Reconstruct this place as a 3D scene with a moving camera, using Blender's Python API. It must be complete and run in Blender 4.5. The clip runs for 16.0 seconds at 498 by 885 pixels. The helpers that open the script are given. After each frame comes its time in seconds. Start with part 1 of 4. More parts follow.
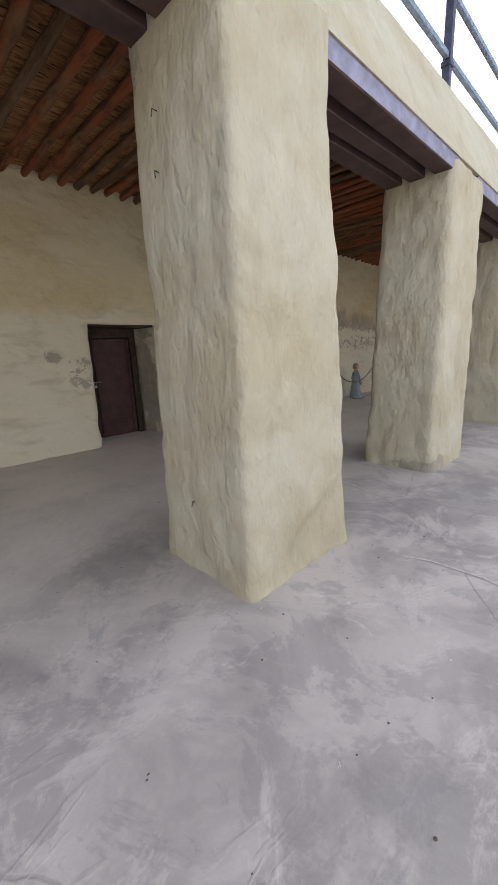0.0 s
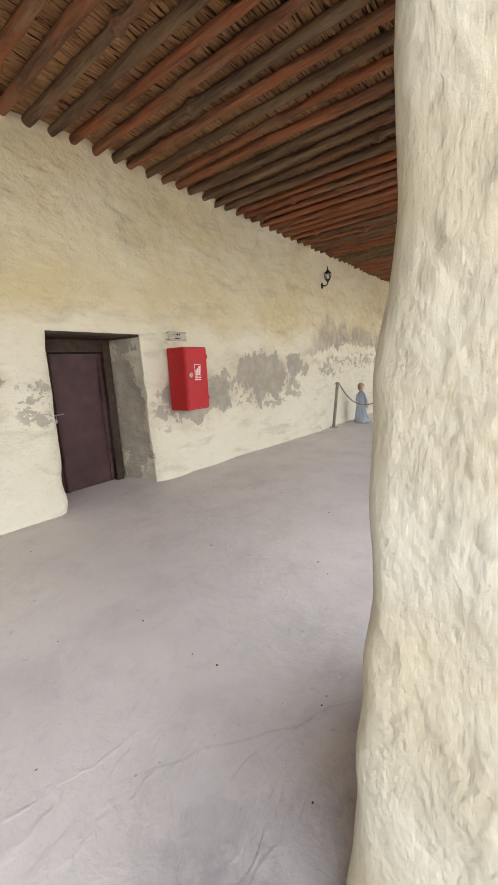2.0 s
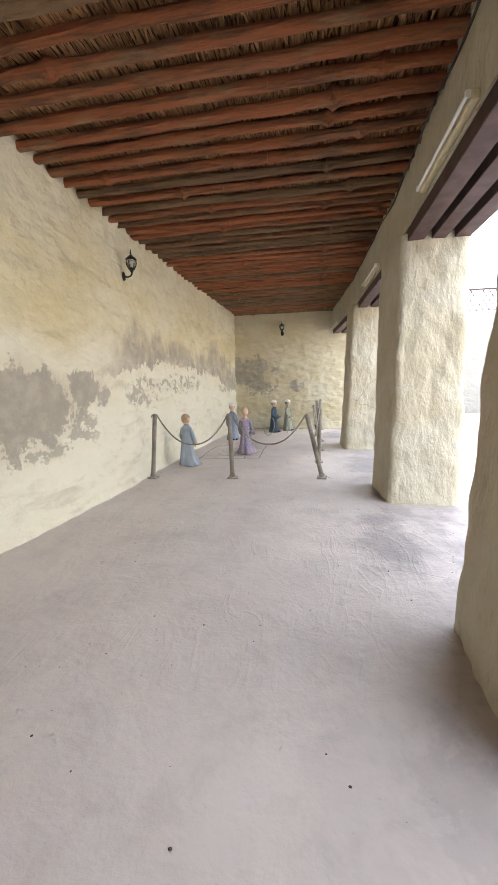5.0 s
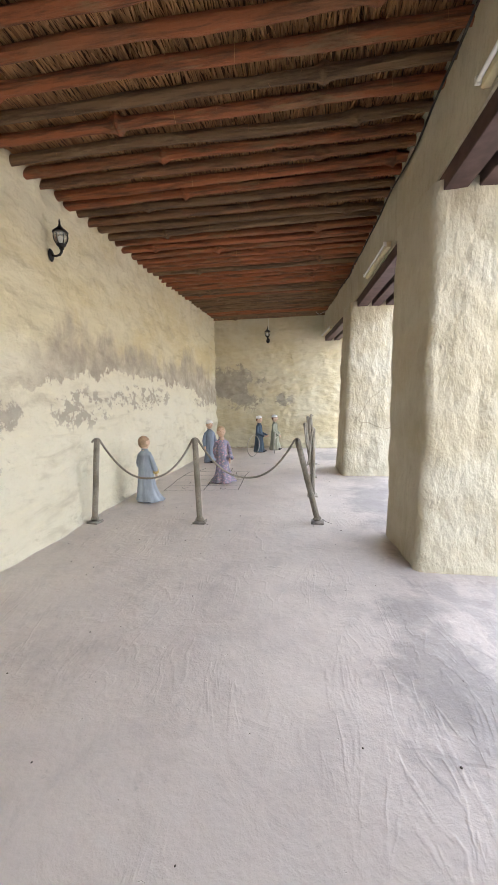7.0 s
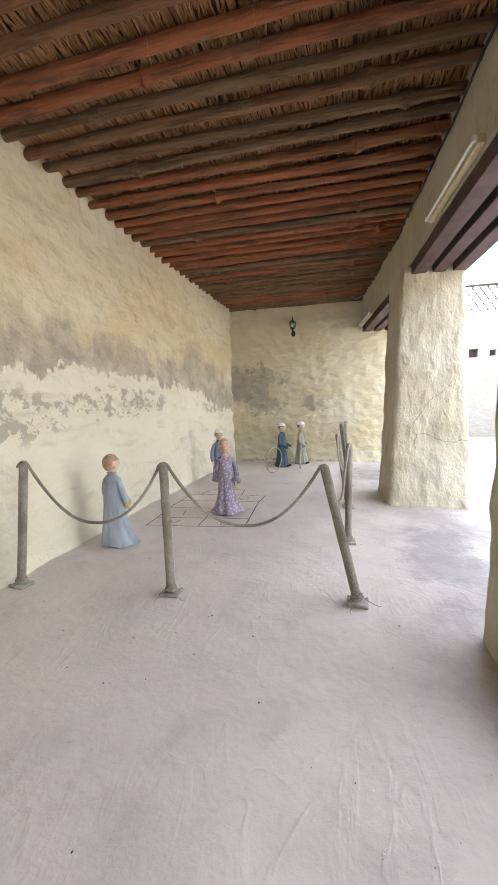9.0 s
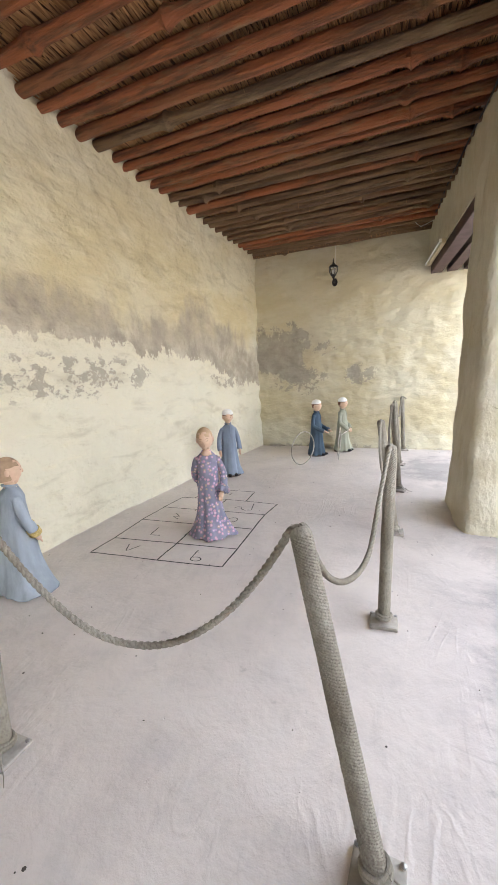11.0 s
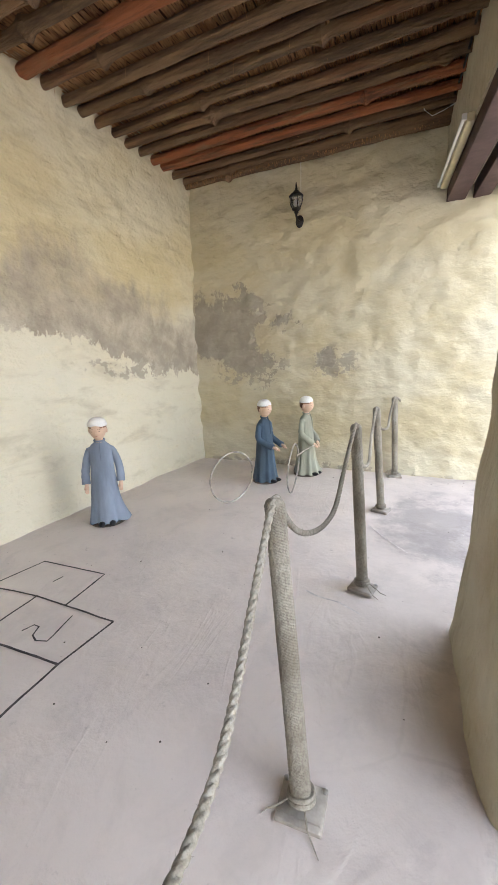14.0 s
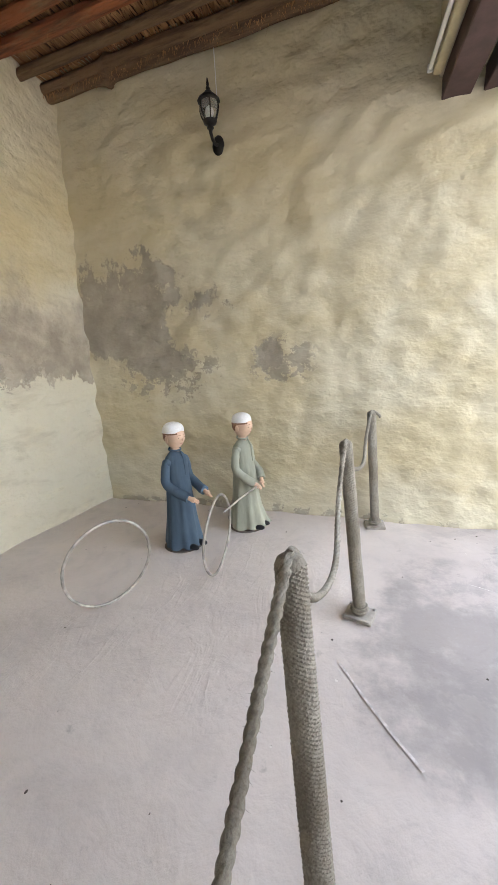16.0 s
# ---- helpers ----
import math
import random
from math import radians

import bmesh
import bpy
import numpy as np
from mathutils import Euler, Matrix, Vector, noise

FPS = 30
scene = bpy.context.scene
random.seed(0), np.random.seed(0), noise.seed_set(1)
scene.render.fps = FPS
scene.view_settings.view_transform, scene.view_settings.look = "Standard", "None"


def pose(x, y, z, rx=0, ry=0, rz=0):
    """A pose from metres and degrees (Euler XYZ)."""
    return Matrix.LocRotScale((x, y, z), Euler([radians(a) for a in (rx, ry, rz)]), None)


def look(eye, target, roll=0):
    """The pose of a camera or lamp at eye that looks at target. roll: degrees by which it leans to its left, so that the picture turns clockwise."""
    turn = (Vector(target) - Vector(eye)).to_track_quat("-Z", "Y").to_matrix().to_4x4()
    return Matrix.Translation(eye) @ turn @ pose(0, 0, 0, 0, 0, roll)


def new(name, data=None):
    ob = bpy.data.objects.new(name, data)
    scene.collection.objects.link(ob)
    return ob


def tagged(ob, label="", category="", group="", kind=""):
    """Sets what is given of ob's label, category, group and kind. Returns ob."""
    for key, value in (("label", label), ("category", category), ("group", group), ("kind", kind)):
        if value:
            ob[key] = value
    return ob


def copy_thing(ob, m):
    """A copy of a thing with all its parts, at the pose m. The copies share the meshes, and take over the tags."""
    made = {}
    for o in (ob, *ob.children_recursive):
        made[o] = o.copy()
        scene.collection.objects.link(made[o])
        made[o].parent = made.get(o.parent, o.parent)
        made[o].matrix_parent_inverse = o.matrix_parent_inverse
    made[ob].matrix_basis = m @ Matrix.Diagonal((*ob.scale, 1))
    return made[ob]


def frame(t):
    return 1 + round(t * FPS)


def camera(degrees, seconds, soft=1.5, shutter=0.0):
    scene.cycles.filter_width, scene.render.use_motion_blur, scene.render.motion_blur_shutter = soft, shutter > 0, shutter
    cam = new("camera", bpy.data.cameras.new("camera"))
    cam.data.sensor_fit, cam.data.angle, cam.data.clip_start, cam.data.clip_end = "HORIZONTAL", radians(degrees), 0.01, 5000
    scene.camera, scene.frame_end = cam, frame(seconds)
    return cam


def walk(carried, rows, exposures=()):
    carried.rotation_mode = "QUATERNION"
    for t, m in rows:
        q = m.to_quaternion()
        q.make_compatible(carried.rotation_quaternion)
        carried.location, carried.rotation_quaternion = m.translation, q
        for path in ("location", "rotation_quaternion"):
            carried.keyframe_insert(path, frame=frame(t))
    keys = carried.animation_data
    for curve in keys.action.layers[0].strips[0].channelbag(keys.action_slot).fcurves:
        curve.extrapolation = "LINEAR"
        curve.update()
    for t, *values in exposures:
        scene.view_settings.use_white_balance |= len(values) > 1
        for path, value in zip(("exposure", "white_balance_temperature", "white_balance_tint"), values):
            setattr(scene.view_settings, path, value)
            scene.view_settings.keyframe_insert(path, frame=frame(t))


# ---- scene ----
cam = camera(67.0, 16.0)
PATH = [
    (0, (-0.077, 0.816, 1.415), (-1.472, 2.169, 0.942), -2.5),
    (0.5, (-0.513, 1.060, 1.438), (-2.066, 2.251, 1.022), -1.2),
    (1, (-1.021, 1.213, 1.481), (-2.546, 2.458, 1.128), -1.3),
    (1.5, (-1.550, 1.326, 1.484), (-2.976, 2.680, 1.120), -1.7),
    (2, (-2.030, 1.435, 1.452), (-3.246, 2.974, 1.061), -2.7),
    (2.5, (-2.421, 1.716, 1.430), (-3.413, 3.406, 1.030), -2.8),
    (3, (-2.737, 2.092, 1.432), (-3.477, 3.913, 1.065), -2.6),
    (3.5, (-2.967, 2.480, 1.444), (-3.526, 4.367, 1.088), -1.9),
    (4, (-3.066, 2.928, 1.467), (-3.531, 4.844, 1.131), -1.7),
    (4.5, (-3.127, 3.350, 1.478), (-3.527, 5.283, 1.154), -1.5),
    (7, (-3.210, 5.208, 1.504), (-3.509, 7.170, 1.257), -1.4),
    (7.5, (-3.256, 5.587, 1.521), (-3.574, 7.547, 1.276), -1.3),
    (8, (-3.233, 6.010, 1.519), (-3.602, 7.963, 1.296), -1.5),
    (8.5, (-3.224, 6.443, 1.496), (-3.630, 8.390, 1.288), -1.6),
    (11, (-3.037, 8.667, 1.426), (-3.795, 10.484, 1.079), -2.8),
    (11.5, (-3.008, 9.084, 1.414), (-3.786, 10.891, 1.050), -2.9),
    (12, (-2.920, 9.505, 1.397), (-3.733, 11.292, 1.014), -3.2),
    (12.5, (-2.860, 9.921, 1.385), (-3.668, 11.708, 0.993), -3.0),
    (13, (-2.819, 10.308, 1.392), (-3.623, 12.097, 1.000), -2.5),
    (13.5, (-2.782, 10.689, 1.425), (-3.600, 12.466, 1.006), -2.1),
    (14, (-2.823, 11.115, 1.421), (-3.632, 12.894, 0.992), -1.9),
    (14.5, (-2.867, 11.537, 1.421), (-3.693, 13.307, 0.991), -2.1),
    (15, (-2.941, 11.955, 1.415), (-3.729, 13.739, 0.973), -2.3),
    (15.5, (-2.984, 12.341, 1.418), (-3.728, 14.138, 0.954), -2.7),
    (16, (-2.988, 12.757, 1.419), (-3.656, 14.587, 0.965), -3.4),
]
EXPOSURES = [(0, 0.6, 6200, 11), (0.8, 0.98, 6200, 11), (1.6, 1.88, 6150, 10), (2.4, 2.38, 6150, 10), (3.2, 2.42, 6100, 10), (5, 2.38, 6050, 11), (8, 2.38, 6050, 11), (11, 2.5, 6000, 11), (13.5, 2.46, 6000, 11), (16, 2.22, 6000, 11)]
walk(cam, [(t, look(eye, target, roll)) for t, eye, target, roll in PATH], EXPOSURES)

# ---- sky, sun and exposure ----
world = bpy.data.worlds.new("sky")
scene.world = world
world.use_nodes = True
wt = world.node_tree
wt.nodes.clear()
sky = wt.nodes.new("ShaderNodeTexSky")
sky.sky_type = "NISHITA"
sky.sun_disc = False
sky.sun_elevation, sky.sun_rotation = radians(50), radians(290)
sky.air_density, sky.dust_density, sky.ozone_density = 1.0, 4.0, 1.0
haze = wt.nodes.new("ShaderNodeMix")
haze.data_type = "RGBA"
haze.inputs[0].default_value = 0.6
haze.inputs[7].default_value = (9.0, 9.2, 9.6, 1)
back = wt.nodes.new("ShaderNodeBackground")
back.inputs[1].default_value = 0.15
wout = wt.nodes.new("ShaderNodeOutputWorld")
wt.links.new(sky.outputs[0], haze.inputs[6])
wt.links.new(haze.outputs[2], back.inputs[0])
wt.links.new(back.outputs[0], wout.inputs[0])

sun = new("sun", bpy.data.lights.new("sun", "SUN"))
sun.data.energy, sun.data.angle, sun.data.color = 3.6, radians(1.0), (1.0, 0.95, 0.88)
sun.matrix_world = look((-13, 4.7, 16.5), (0, 0, 0))


# ---- material helpers ----
class Nodes:
    def __init__(self, name):
        self.mat = bpy.data.materials.new(name)
        self.mat.use_nodes = True
        self.tree = self.mat.node_tree
        self.bsdf = self.tree.nodes["Principled BSDF"]
        self.bsdf.inputs["Specular IOR Level"].default_value = 0.25
        self.place = self.add("ShaderNodeTexCoord").outputs["Object"]

    def add(self, kind, **inputs):
        n = self.tree.nodes.new(kind)
        for key, value in inputs.items():
            self.put(n.inputs[key.replace("_", " ")], value)
        return n

    def put(self, socket, value):
        if isinstance(value, bpy.types.NodeSocket):
            self.tree.links.new(value, socket)
        else:
            socket.default_value = value

    def noise(self, scale, detail=4.0, rough=0.55, stretch=(1, 1, 1), vec=None, distort=0.0):
        m = self.add("ShaderNodeMapping", Scale=stretch, Vector=vec or self.place)
        n = self.add("ShaderNodeTexNoise", Scale=scale, Detail=detail, Roughness=rough, Distortion=distort, Vector=m.outputs[0])
        return n.outputs[0]

    def ramp(self, fac, lo, hi):
        n = self.add("ShaderNodeMapRange", Value=fac)
        n.inputs[1].default_value, n.inputs[2].default_value = lo, hi
        n.interpolation_type = "SMOOTHSTEP"
        return n.outputs[0]

    def math(self, op, a, b=0.0):
        n = self.add("ShaderNodeMath")
        n.operation = op
        self.put(n.inputs[0], a)
        self.put(n.inputs[1], b)
        return n.outputs[0]

    def mix(self, fac, a, b):
        n = self.add("ShaderNodeMix")
        n.data_type = "RGBA"
        self.put(n.inputs[0], fac)
        for s, v in ((n.inputs[6], a), (n.inputs[7], b)):
            self.put(s, v if isinstance(v, bpy.types.NodeSocket) else (*v, 1))
        return n.outputs[2]

    def blob(self, centre, radii):
        """1 at the centre of an ellipsoid, 0 at its skin, negative beyond."""
        s = self.add("ShaderNodeVectorMath")
        s.operation = "SUBTRACT"
        self.put(s.inputs[0], self.place)
        s.inputs[1].default_value = centre
        d = self.add("ShaderNodeVectorMath")
        d.operation = "DIVIDE"
        self.put(d.inputs[0], s.outputs[0])
        d.inputs[1].default_value = radii
        ln = self.add("ShaderNodeVectorMath")
        ln.operation = "LENGTH"
        self.put(ln.inputs[0], d.outputs[0])
        return self.math("SUBTRACT", 1.0, ln.outputs["Value"])

    def blobs(self, rows):
        out = None
        for c, r in rows:
            b = self.blob(c, r)
            out = b if out is None else self.math("MAXIMUM", out, b)
        return out

    def along(self, value, rows):
        """A broken line through (place, height) rows."""
        out = rows[0][1]
        for (a, ha), (b, hb) in zip(rows, rows[1:]):
            n = self.add("ShaderNodeMapRange", Value=value)
            n.inputs[1].default_value, n.inputs[2].default_value = a, b
            n.inputs[3].default_value, n.inputs[4].default_value = 0.0, hb - ha
            out = self.math("ADD", n.outputs[0], out)
        return out

    def bump(self, height, strength, distance):
        prev = self.bsdf.inputs["Normal"].links
        n = self.add("ShaderNodeBump", Height=height, Strength=strength, Distance=distance)
        if prev:
            self.put(n.inputs["Normal"], prev[0].from_socket)
        self.put(self.bsdf.inputs["Normal"], n.outputs[0])

    def done(self, colour, rough=0.9, metal=0.0):
        self.put(self.bsdf.inputs["Base Color"], colour if isinstance(colour, bpy.types.NodeSocket) else (*colour, 1))
        self.put(self.bsdf.inputs["Roughness"], rough)
        self.put(self.bsdf.inputs["Metallic"], metal)
        return self.mat


def plaster(name, pale, warm, patches=(), white_to=None, dirt=(0.33, 0.28, 0.18), cracks=(), upright=False, flakes=(), streak=1.0, band=False, relief=1.0):
    """Mud plaster: two tones, trowel strokes, and where patches are given, bare grey cement, at the door jamb with
    shade painted in.
    """
    n = Nodes(name)
    lay = (1.6, 1.6, 0.6) if upright else (0.8, 0.8, 2.6)
    big = n.noise(0.9, 5, 0.6, (1, 1, 1.8))
    strokes = n.noise(2.0, 5, 0.62, lay, distort=0.5)
    col = n.mix(n.ramp(big, 0.36, 0.66), pale, warm)
    sep = n.add("ShaderNodeSeparateXYZ", Vector=n.place)
    if white_to:
        edge = n.math("ADD", sep.outputs[2], n.math("MULTIPLY", n.noise(1.6, 6, 0.62, (1, 0.6, 1)), -1.1))
        wash = n.ramp(edge, white_to + 0.12, white_to - 0.28)
        col = n.mix(n.math("MULTIPLY", wash, 0.7), col, (0.74, 0.715, 0.60))
    col = n.mix(n.math("MULTIPLY", n.ramp(strokes, 0.50, 0.72), 0.42 * streak), col, dirt)
    col = n.mix(n.math("MULTIPLY", n.ramp(n.noise(5.5, 6, 0.68, lay), 0.5, 0.72), 0.35 * streak), col, [min(0.85, q * 1.28) for q in pale])
    col = n.mix(n.math("MULTIPLY", n.ramp(n.noise(11, 6, 0.72, lay), 0.56, 0.76), 0.32 * streak), col, dirt)
    if patches:
        field = n.blobs(patches)
        soft = n.ramp(n.math("ADD", field, n.math("MULTIPLY", n.math("SUBTRACT", n.noise(1.7, 5, 0.6), 0.5), 2.6)), -0.35, 0.75)
        col = n.mix(n.math("MULTIPLY", soft, 0.5), col, (0.42, 0.365, 0.26))
        rag = n.math("MULTIPLY", n.math("SUBTRACT", n.noise(2.8, 9, 0.68, (1, 1, 0.8)), 0.5), 3.0)
        bare = n.ramp(n.math("ADD", field, rag), 0.12, 0.26)
        grey = n.mix(n.ramp(n.noise(5, 6, 0.65), 0.35, 0.7), (0.315, 0.285, 0.235), (0.41, 0.375, 0.31))
        col = n.mix(n.math("MULTIPLY", bare, 0.84), col, grey)
        n.bump(bare, 0.6, -0.008)
    if band:
        # a smoky grey strip of bare render: soft above, torn where the whitewash below has peeled
        low = n.along(sep.outputs[1], BAND_LOW)
        high = n.along(sep.outputs[1], BAND_HIGH)
        tear = n.math("MULTIPLY", n.math("SUBTRACT", n.noise(3.2, 9, 0.72, (1, 1.2, 0.8)), 0.5), 0.9)
        below = n.ramp(n.math("ADD", n.math("SUBTRACT", sep.outputs[2], low), tear), -0.015, 0.015)
        drift = n.math("MULTIPLY", n.math("SUBTRACT", n.noise(1.9, 6, 0.62, (1, 1.3, 0.7)), 0.5), 1.5)
        above = n.ramp(n.math("ADD", n.math("SUBTRACT", high, sep.outputs[2]), drift), -0.16, 0.26)
        starts = n.ramp(n.math("ADD", sep.outputs[1], n.noise(2.0, 4)), 8.7, 9.6)
        amount = n.math("MULTIPLY", n.math("MULTIPLY", below, above), starts)
        amount = n.math("MULTIPLY", amount, n.math("ADD", 0.52, n.math("MULTIPLY", n.ramp(n.noise(2.6, 6, 0.66), 0.34, 0.62), 0.5)))
        smoke = n.mix(n.ramp(n.noise(4, 6, 0.65), 0.35, 0.7), (0.35, 0.31, 0.245), (0.45, 0.40, 0.32))
        col = n.mix(amount, col, smoke)
        n.bump(below, 0.35, -0.006)
    if flakes:
        near = n.ramp(n.blobs(flakes), 0.0, 0.5)
        chip = n.ramp(n.math("ADD", n.noise(6.5, 7, 0.7, (1, 0.8, 1.1)), n.math("MULTIPLY", near, 0.12)), 0.62, 0.65)
        chip = n.math("MULTIPLY", chip, near)
        col = n.mix(n.math("MULTIPLY", chip, 0.8), col, (0.37, 0.335, 0.27))
        n.bump(chip, 0.6, -0.006)
    if cracks:
        v = n.add("ShaderNodeTexVoronoi", Scale=1.3)
        v.feature = "DISTANCE_TO_EDGE"
        wob = n.add("ShaderNodeMix")
        wob.data_type = "VECTOR"
        n.put(wob.inputs[0], 0.16)
        n.put(wob.inputs[4], n.place)
        n.put(wob.inputs[5], n.add("ShaderNodeTexNoise", Scale=3.0, Detail=4.0, Vector=n.place).outputs[1])
        n.put(v.inputs["Vector"], wob.outputs[1])
        line = n.math("MULTIPLY", n.ramp(v.outputs["Distance"], 0.006, 0.001), n.ramp(n.blobs(cracks), 0.0, 0.15))
        col = n.mix(n.math("MULTIPLY", line, 0.75), col, (0.16, 0.13, 0.09))
    n.bump(n.noise(3.4, 4, 0.55, (1.3, 1.3, 0.8) if upright else (1, 1, 1.4)), 1.0, 0.06 * relief)
    n.bump(n.noise(7.5, 3, 0.5, (1.4, 1.4, 0.8) if upright else (0.8, 0.8, 1.3)), 0.9, 0.026 * relief)
    n.bump(n.noise(16, 5, 0.6), 0.5, 0.008)
    n.bump(n.noise(48, 5, 0.7, (1.5, 1.5, 0.6)) if upright else n.noise(55, 5, 0.7), 0.7 if upright else 0.4, 0.006 if upright else 0.003)
    return n.done(col, 0.93)


def plain(name, colour, rough=0.6, metal=0.0, vary=0.25, scale=14.0, bump=0.15):
    n = Nodes(name)
    f = n.noise(scale, 5, 0.6)
    col = n.mix(n.ramp(f, 0.3, 0.75), [c * (1 - vary) for c in colour], [min(1, c * (1 + vary)) for c in colour])
    if bump:
        n.bump(n.noise(scale * 4, 4), bump, 0.003)
    return n.done(col, rough, metal)


# ---- materials ----
BAND_LOW = ((8.4, 1.62), (10.1, 1.88), (13.0, 1.79), (14.2, 1.58), (15.2, 1.30))
BAND_HIGH = ((8.6, 2.0), (9.4, 2.40), (10.4, 2.50), (11.4, 2.18), (13.2, 2.28), (13.65, 2.58), (14.1, 2.38), (15.6, 2.05))
M_WALL_L = plaster("plaster long wall", (0.65, 0.60, 0.43), (0.60, 0.525, 0.325), [
    ((-6, 5.45, 1.05), (1.2, 0.85, 0.36)), ((-6, 6.95, 1.28), (1.2, 1.15, 0.46)), ((-6, 8.0, 1.45), (1.2, 0.5, 0.25)),
    # last blob: grey-brown jamb plaster, with the recess's shade painted into it
    ((-6, 2.75, 1.45), (1.0, 0.15, 0.11)), ((-6.45, 4.42, 0.95), (0.36, 0.2, 1.2))],
    white_to=1.55, band=True, streak=0.85, flakes=[((-6, 11.3, 1.5), (1.2, 1.9, 0.30)), ((-6, 9.6, 1.4), (1.2, 1.0, 0.35)), ((-6, 7.2, 1.0), (1.2, 1.5, 0.45)), ((-6, 4.75, 0.95), (1.0, 0.35, 0.45)), ((-6, 3.1, 1.2), (1.0, 0.3, 0.4)), ((-6, 14.8, 1.4), (1.2, 1.2, 0.25))])
M_WALL_E = plaster("plaster end wall", (0.62, 0.58, 0.435), (0.565, 0.50, 0.325), [
    ((-5.35, 15.9, 1.82), (0.95, 1.4, 0.46)), ((-5.0, 15.9, 1.45), (0.4, 1.2, 0.22)), ((-3.92, 15.9, 1.42), (0.16, 1.2, 0.16))],
    flakes=[((-3.8, 15.9, 1.35), (0.4, 1.2, 0.3)), ((-4.9, 15.9, 1.3), (0.8, 1.2, 0.4)), ((-4.0, 15.9, 0.0), (2.4, 1.2, 0.10))], streak=0.4, relief=0.75)
M_PILLAR = plaster("plaster of the pillars", (0.53, 0.50, 0.395), (0.47, 0.42, 0.30), [((-1.62, 5.1, 0.03), (0.4, 0.5, 0.15)), ((-2.3, 2.2, 3.0), (0.25, 0.3, 0.35))], upright=True, streak=0.8, relief=1.05)
M_CRACKED = plaster("cracked plaster of a pillar", (0.53, 0.50, 0.395), (0.47, 0.42, 0.30), upright=True, cracks=[((-1.95, 12.05, 1.15), (0.5, 0.28, 0.6))], streak=0.8, relief=1.05)
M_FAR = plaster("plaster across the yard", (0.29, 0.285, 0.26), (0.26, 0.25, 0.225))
# kept bright so the unseen yard walls bounce light into the arcade
M_YARD = plaster("plaster of the unseen yard walls", (0.72, 0.69, 0.60), (0.66, 0.62, 0.50))


def concrete():
    n = Nodes("trowelled concrete floor")
    big = n.noise(0.55, 5, 0.6)
    col = n.mix(n.ramp(big, 0.35, 0.65), (0.725, 0.655, 0.605), (0.64, 0.575, 0.535))
    sep = n.add("ShaderNodeSeparateXYZ", Vector=n.place)
    outer = n.ramp(n.math("ADD", sep.outputs[0], n.math("MULTIPLY", n.noise(0.8, 5, 0.65), 1.6)), -2.6, -0.9)
    yard = n.mix(n.ramp(n.noise(1.3, 6, 0.65, distort=0.8), 0.34, 0.62), (0.30, 0.264, 0.252), (0.46, 0.41, 0.388))
    col = n.mix(n.math("MULTIPLY", outer, 0.92), col, yard)
    scuff = n.ramp(n.noise(2.6, 7, 0.7, distort=1.0), 0.57, 0.66)
    col = n.mix(n.math("MULTIPLY", n.math("MULTIPLY", scuff, outer), 0.55), col, (0.58, 0.54, 0.52))
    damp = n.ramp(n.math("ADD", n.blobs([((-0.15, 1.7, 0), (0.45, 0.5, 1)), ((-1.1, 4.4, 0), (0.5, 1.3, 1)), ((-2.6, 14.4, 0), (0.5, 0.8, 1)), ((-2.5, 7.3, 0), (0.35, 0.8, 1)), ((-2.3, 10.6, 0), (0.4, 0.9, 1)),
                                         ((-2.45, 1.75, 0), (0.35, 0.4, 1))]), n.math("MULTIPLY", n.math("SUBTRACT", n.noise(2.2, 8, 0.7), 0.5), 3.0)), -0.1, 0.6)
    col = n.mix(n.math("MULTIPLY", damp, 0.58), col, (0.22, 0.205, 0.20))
    blot = n.math("MULTIPLY", n.ramp(n.noise(1.7, 9, 0.74, distort=0.5), 0.50, 0.56), outer)
    col = n.mix(n.math("MULTIPLY", blot, 0.38), col, (0.20, 0.185, 0.19))
    pale = n.math("MULTIPLY", n.ramp(n.noise(1.2, 9, 0.74, (1.3, 0.8, 1), distort=0.4), 0.54, 0.60), outer)
    col = n.mix(n.math("MULTIPLY", pale, 0.45), col, (0.57, 0.515, 0.49))
    mottle = n.ramp(n.noise(3.6, 7, 0.7, (1.2, 0.8, 1), distort=0.6), 0.5, 0.68)
    col = n.mix(n.math("MULTIPLY", mottle, 0.22), col, (0.42, 0.385, 0.365))
    spots = n.ramp(n.noise(9, 5, 0.7), 0.63, 0.74)
    col = n.mix(n.math("MULTIPLY", spots, 0.38), col, (0.22, 0.20, 0.185))
    col = n.mix(n.math("MULTIPLY", n.ramp(n.noise(60, 3, 0.7), 0.55, 0.8), 0.22), col, (0.55, 0.51, 0.48))
    v = n.add("ShaderNodeTexVoronoi", Scale=0.42)
    v.feature = "DISTANCE_TO_EDGE"
    wob = n.add("ShaderNodeMix")
    wob.data_type = "VECTOR"
    n.put(wob.inputs[0], 0.12)
    n.put(wob.inputs[4], n.place)
    n.put(wob.inputs[5], n.add("ShaderNodeTexNoise", Scale=2.5, Detail=6.0, Vector=n.place).outputs[1])
    n.put(v.inputs["Vector"], wob.outputs[1])
    line = n.math("MULTIPLY", n.math("MULTIPLY", n.ramp(v.outputs["Distance"], 0.0035, 0.0008), outer), n.ramp(n.noise(0.9, 3), 0.42, 0.52))
    col = n.mix(n.math("MULTIPLY", line, 0.3), col, (0.13, 0.115, 0.105))
    col = n.mix(n.math("MULTIPLY", n.ramp(n.noise(2.2, 6, 0.7, distort=0.7), 0.46, 0.70), 0.2), col, (0.38, 0.35, 0.345))
    n.bump(n.noise(1.8, 3, 0.5), 0.35, 0.02)
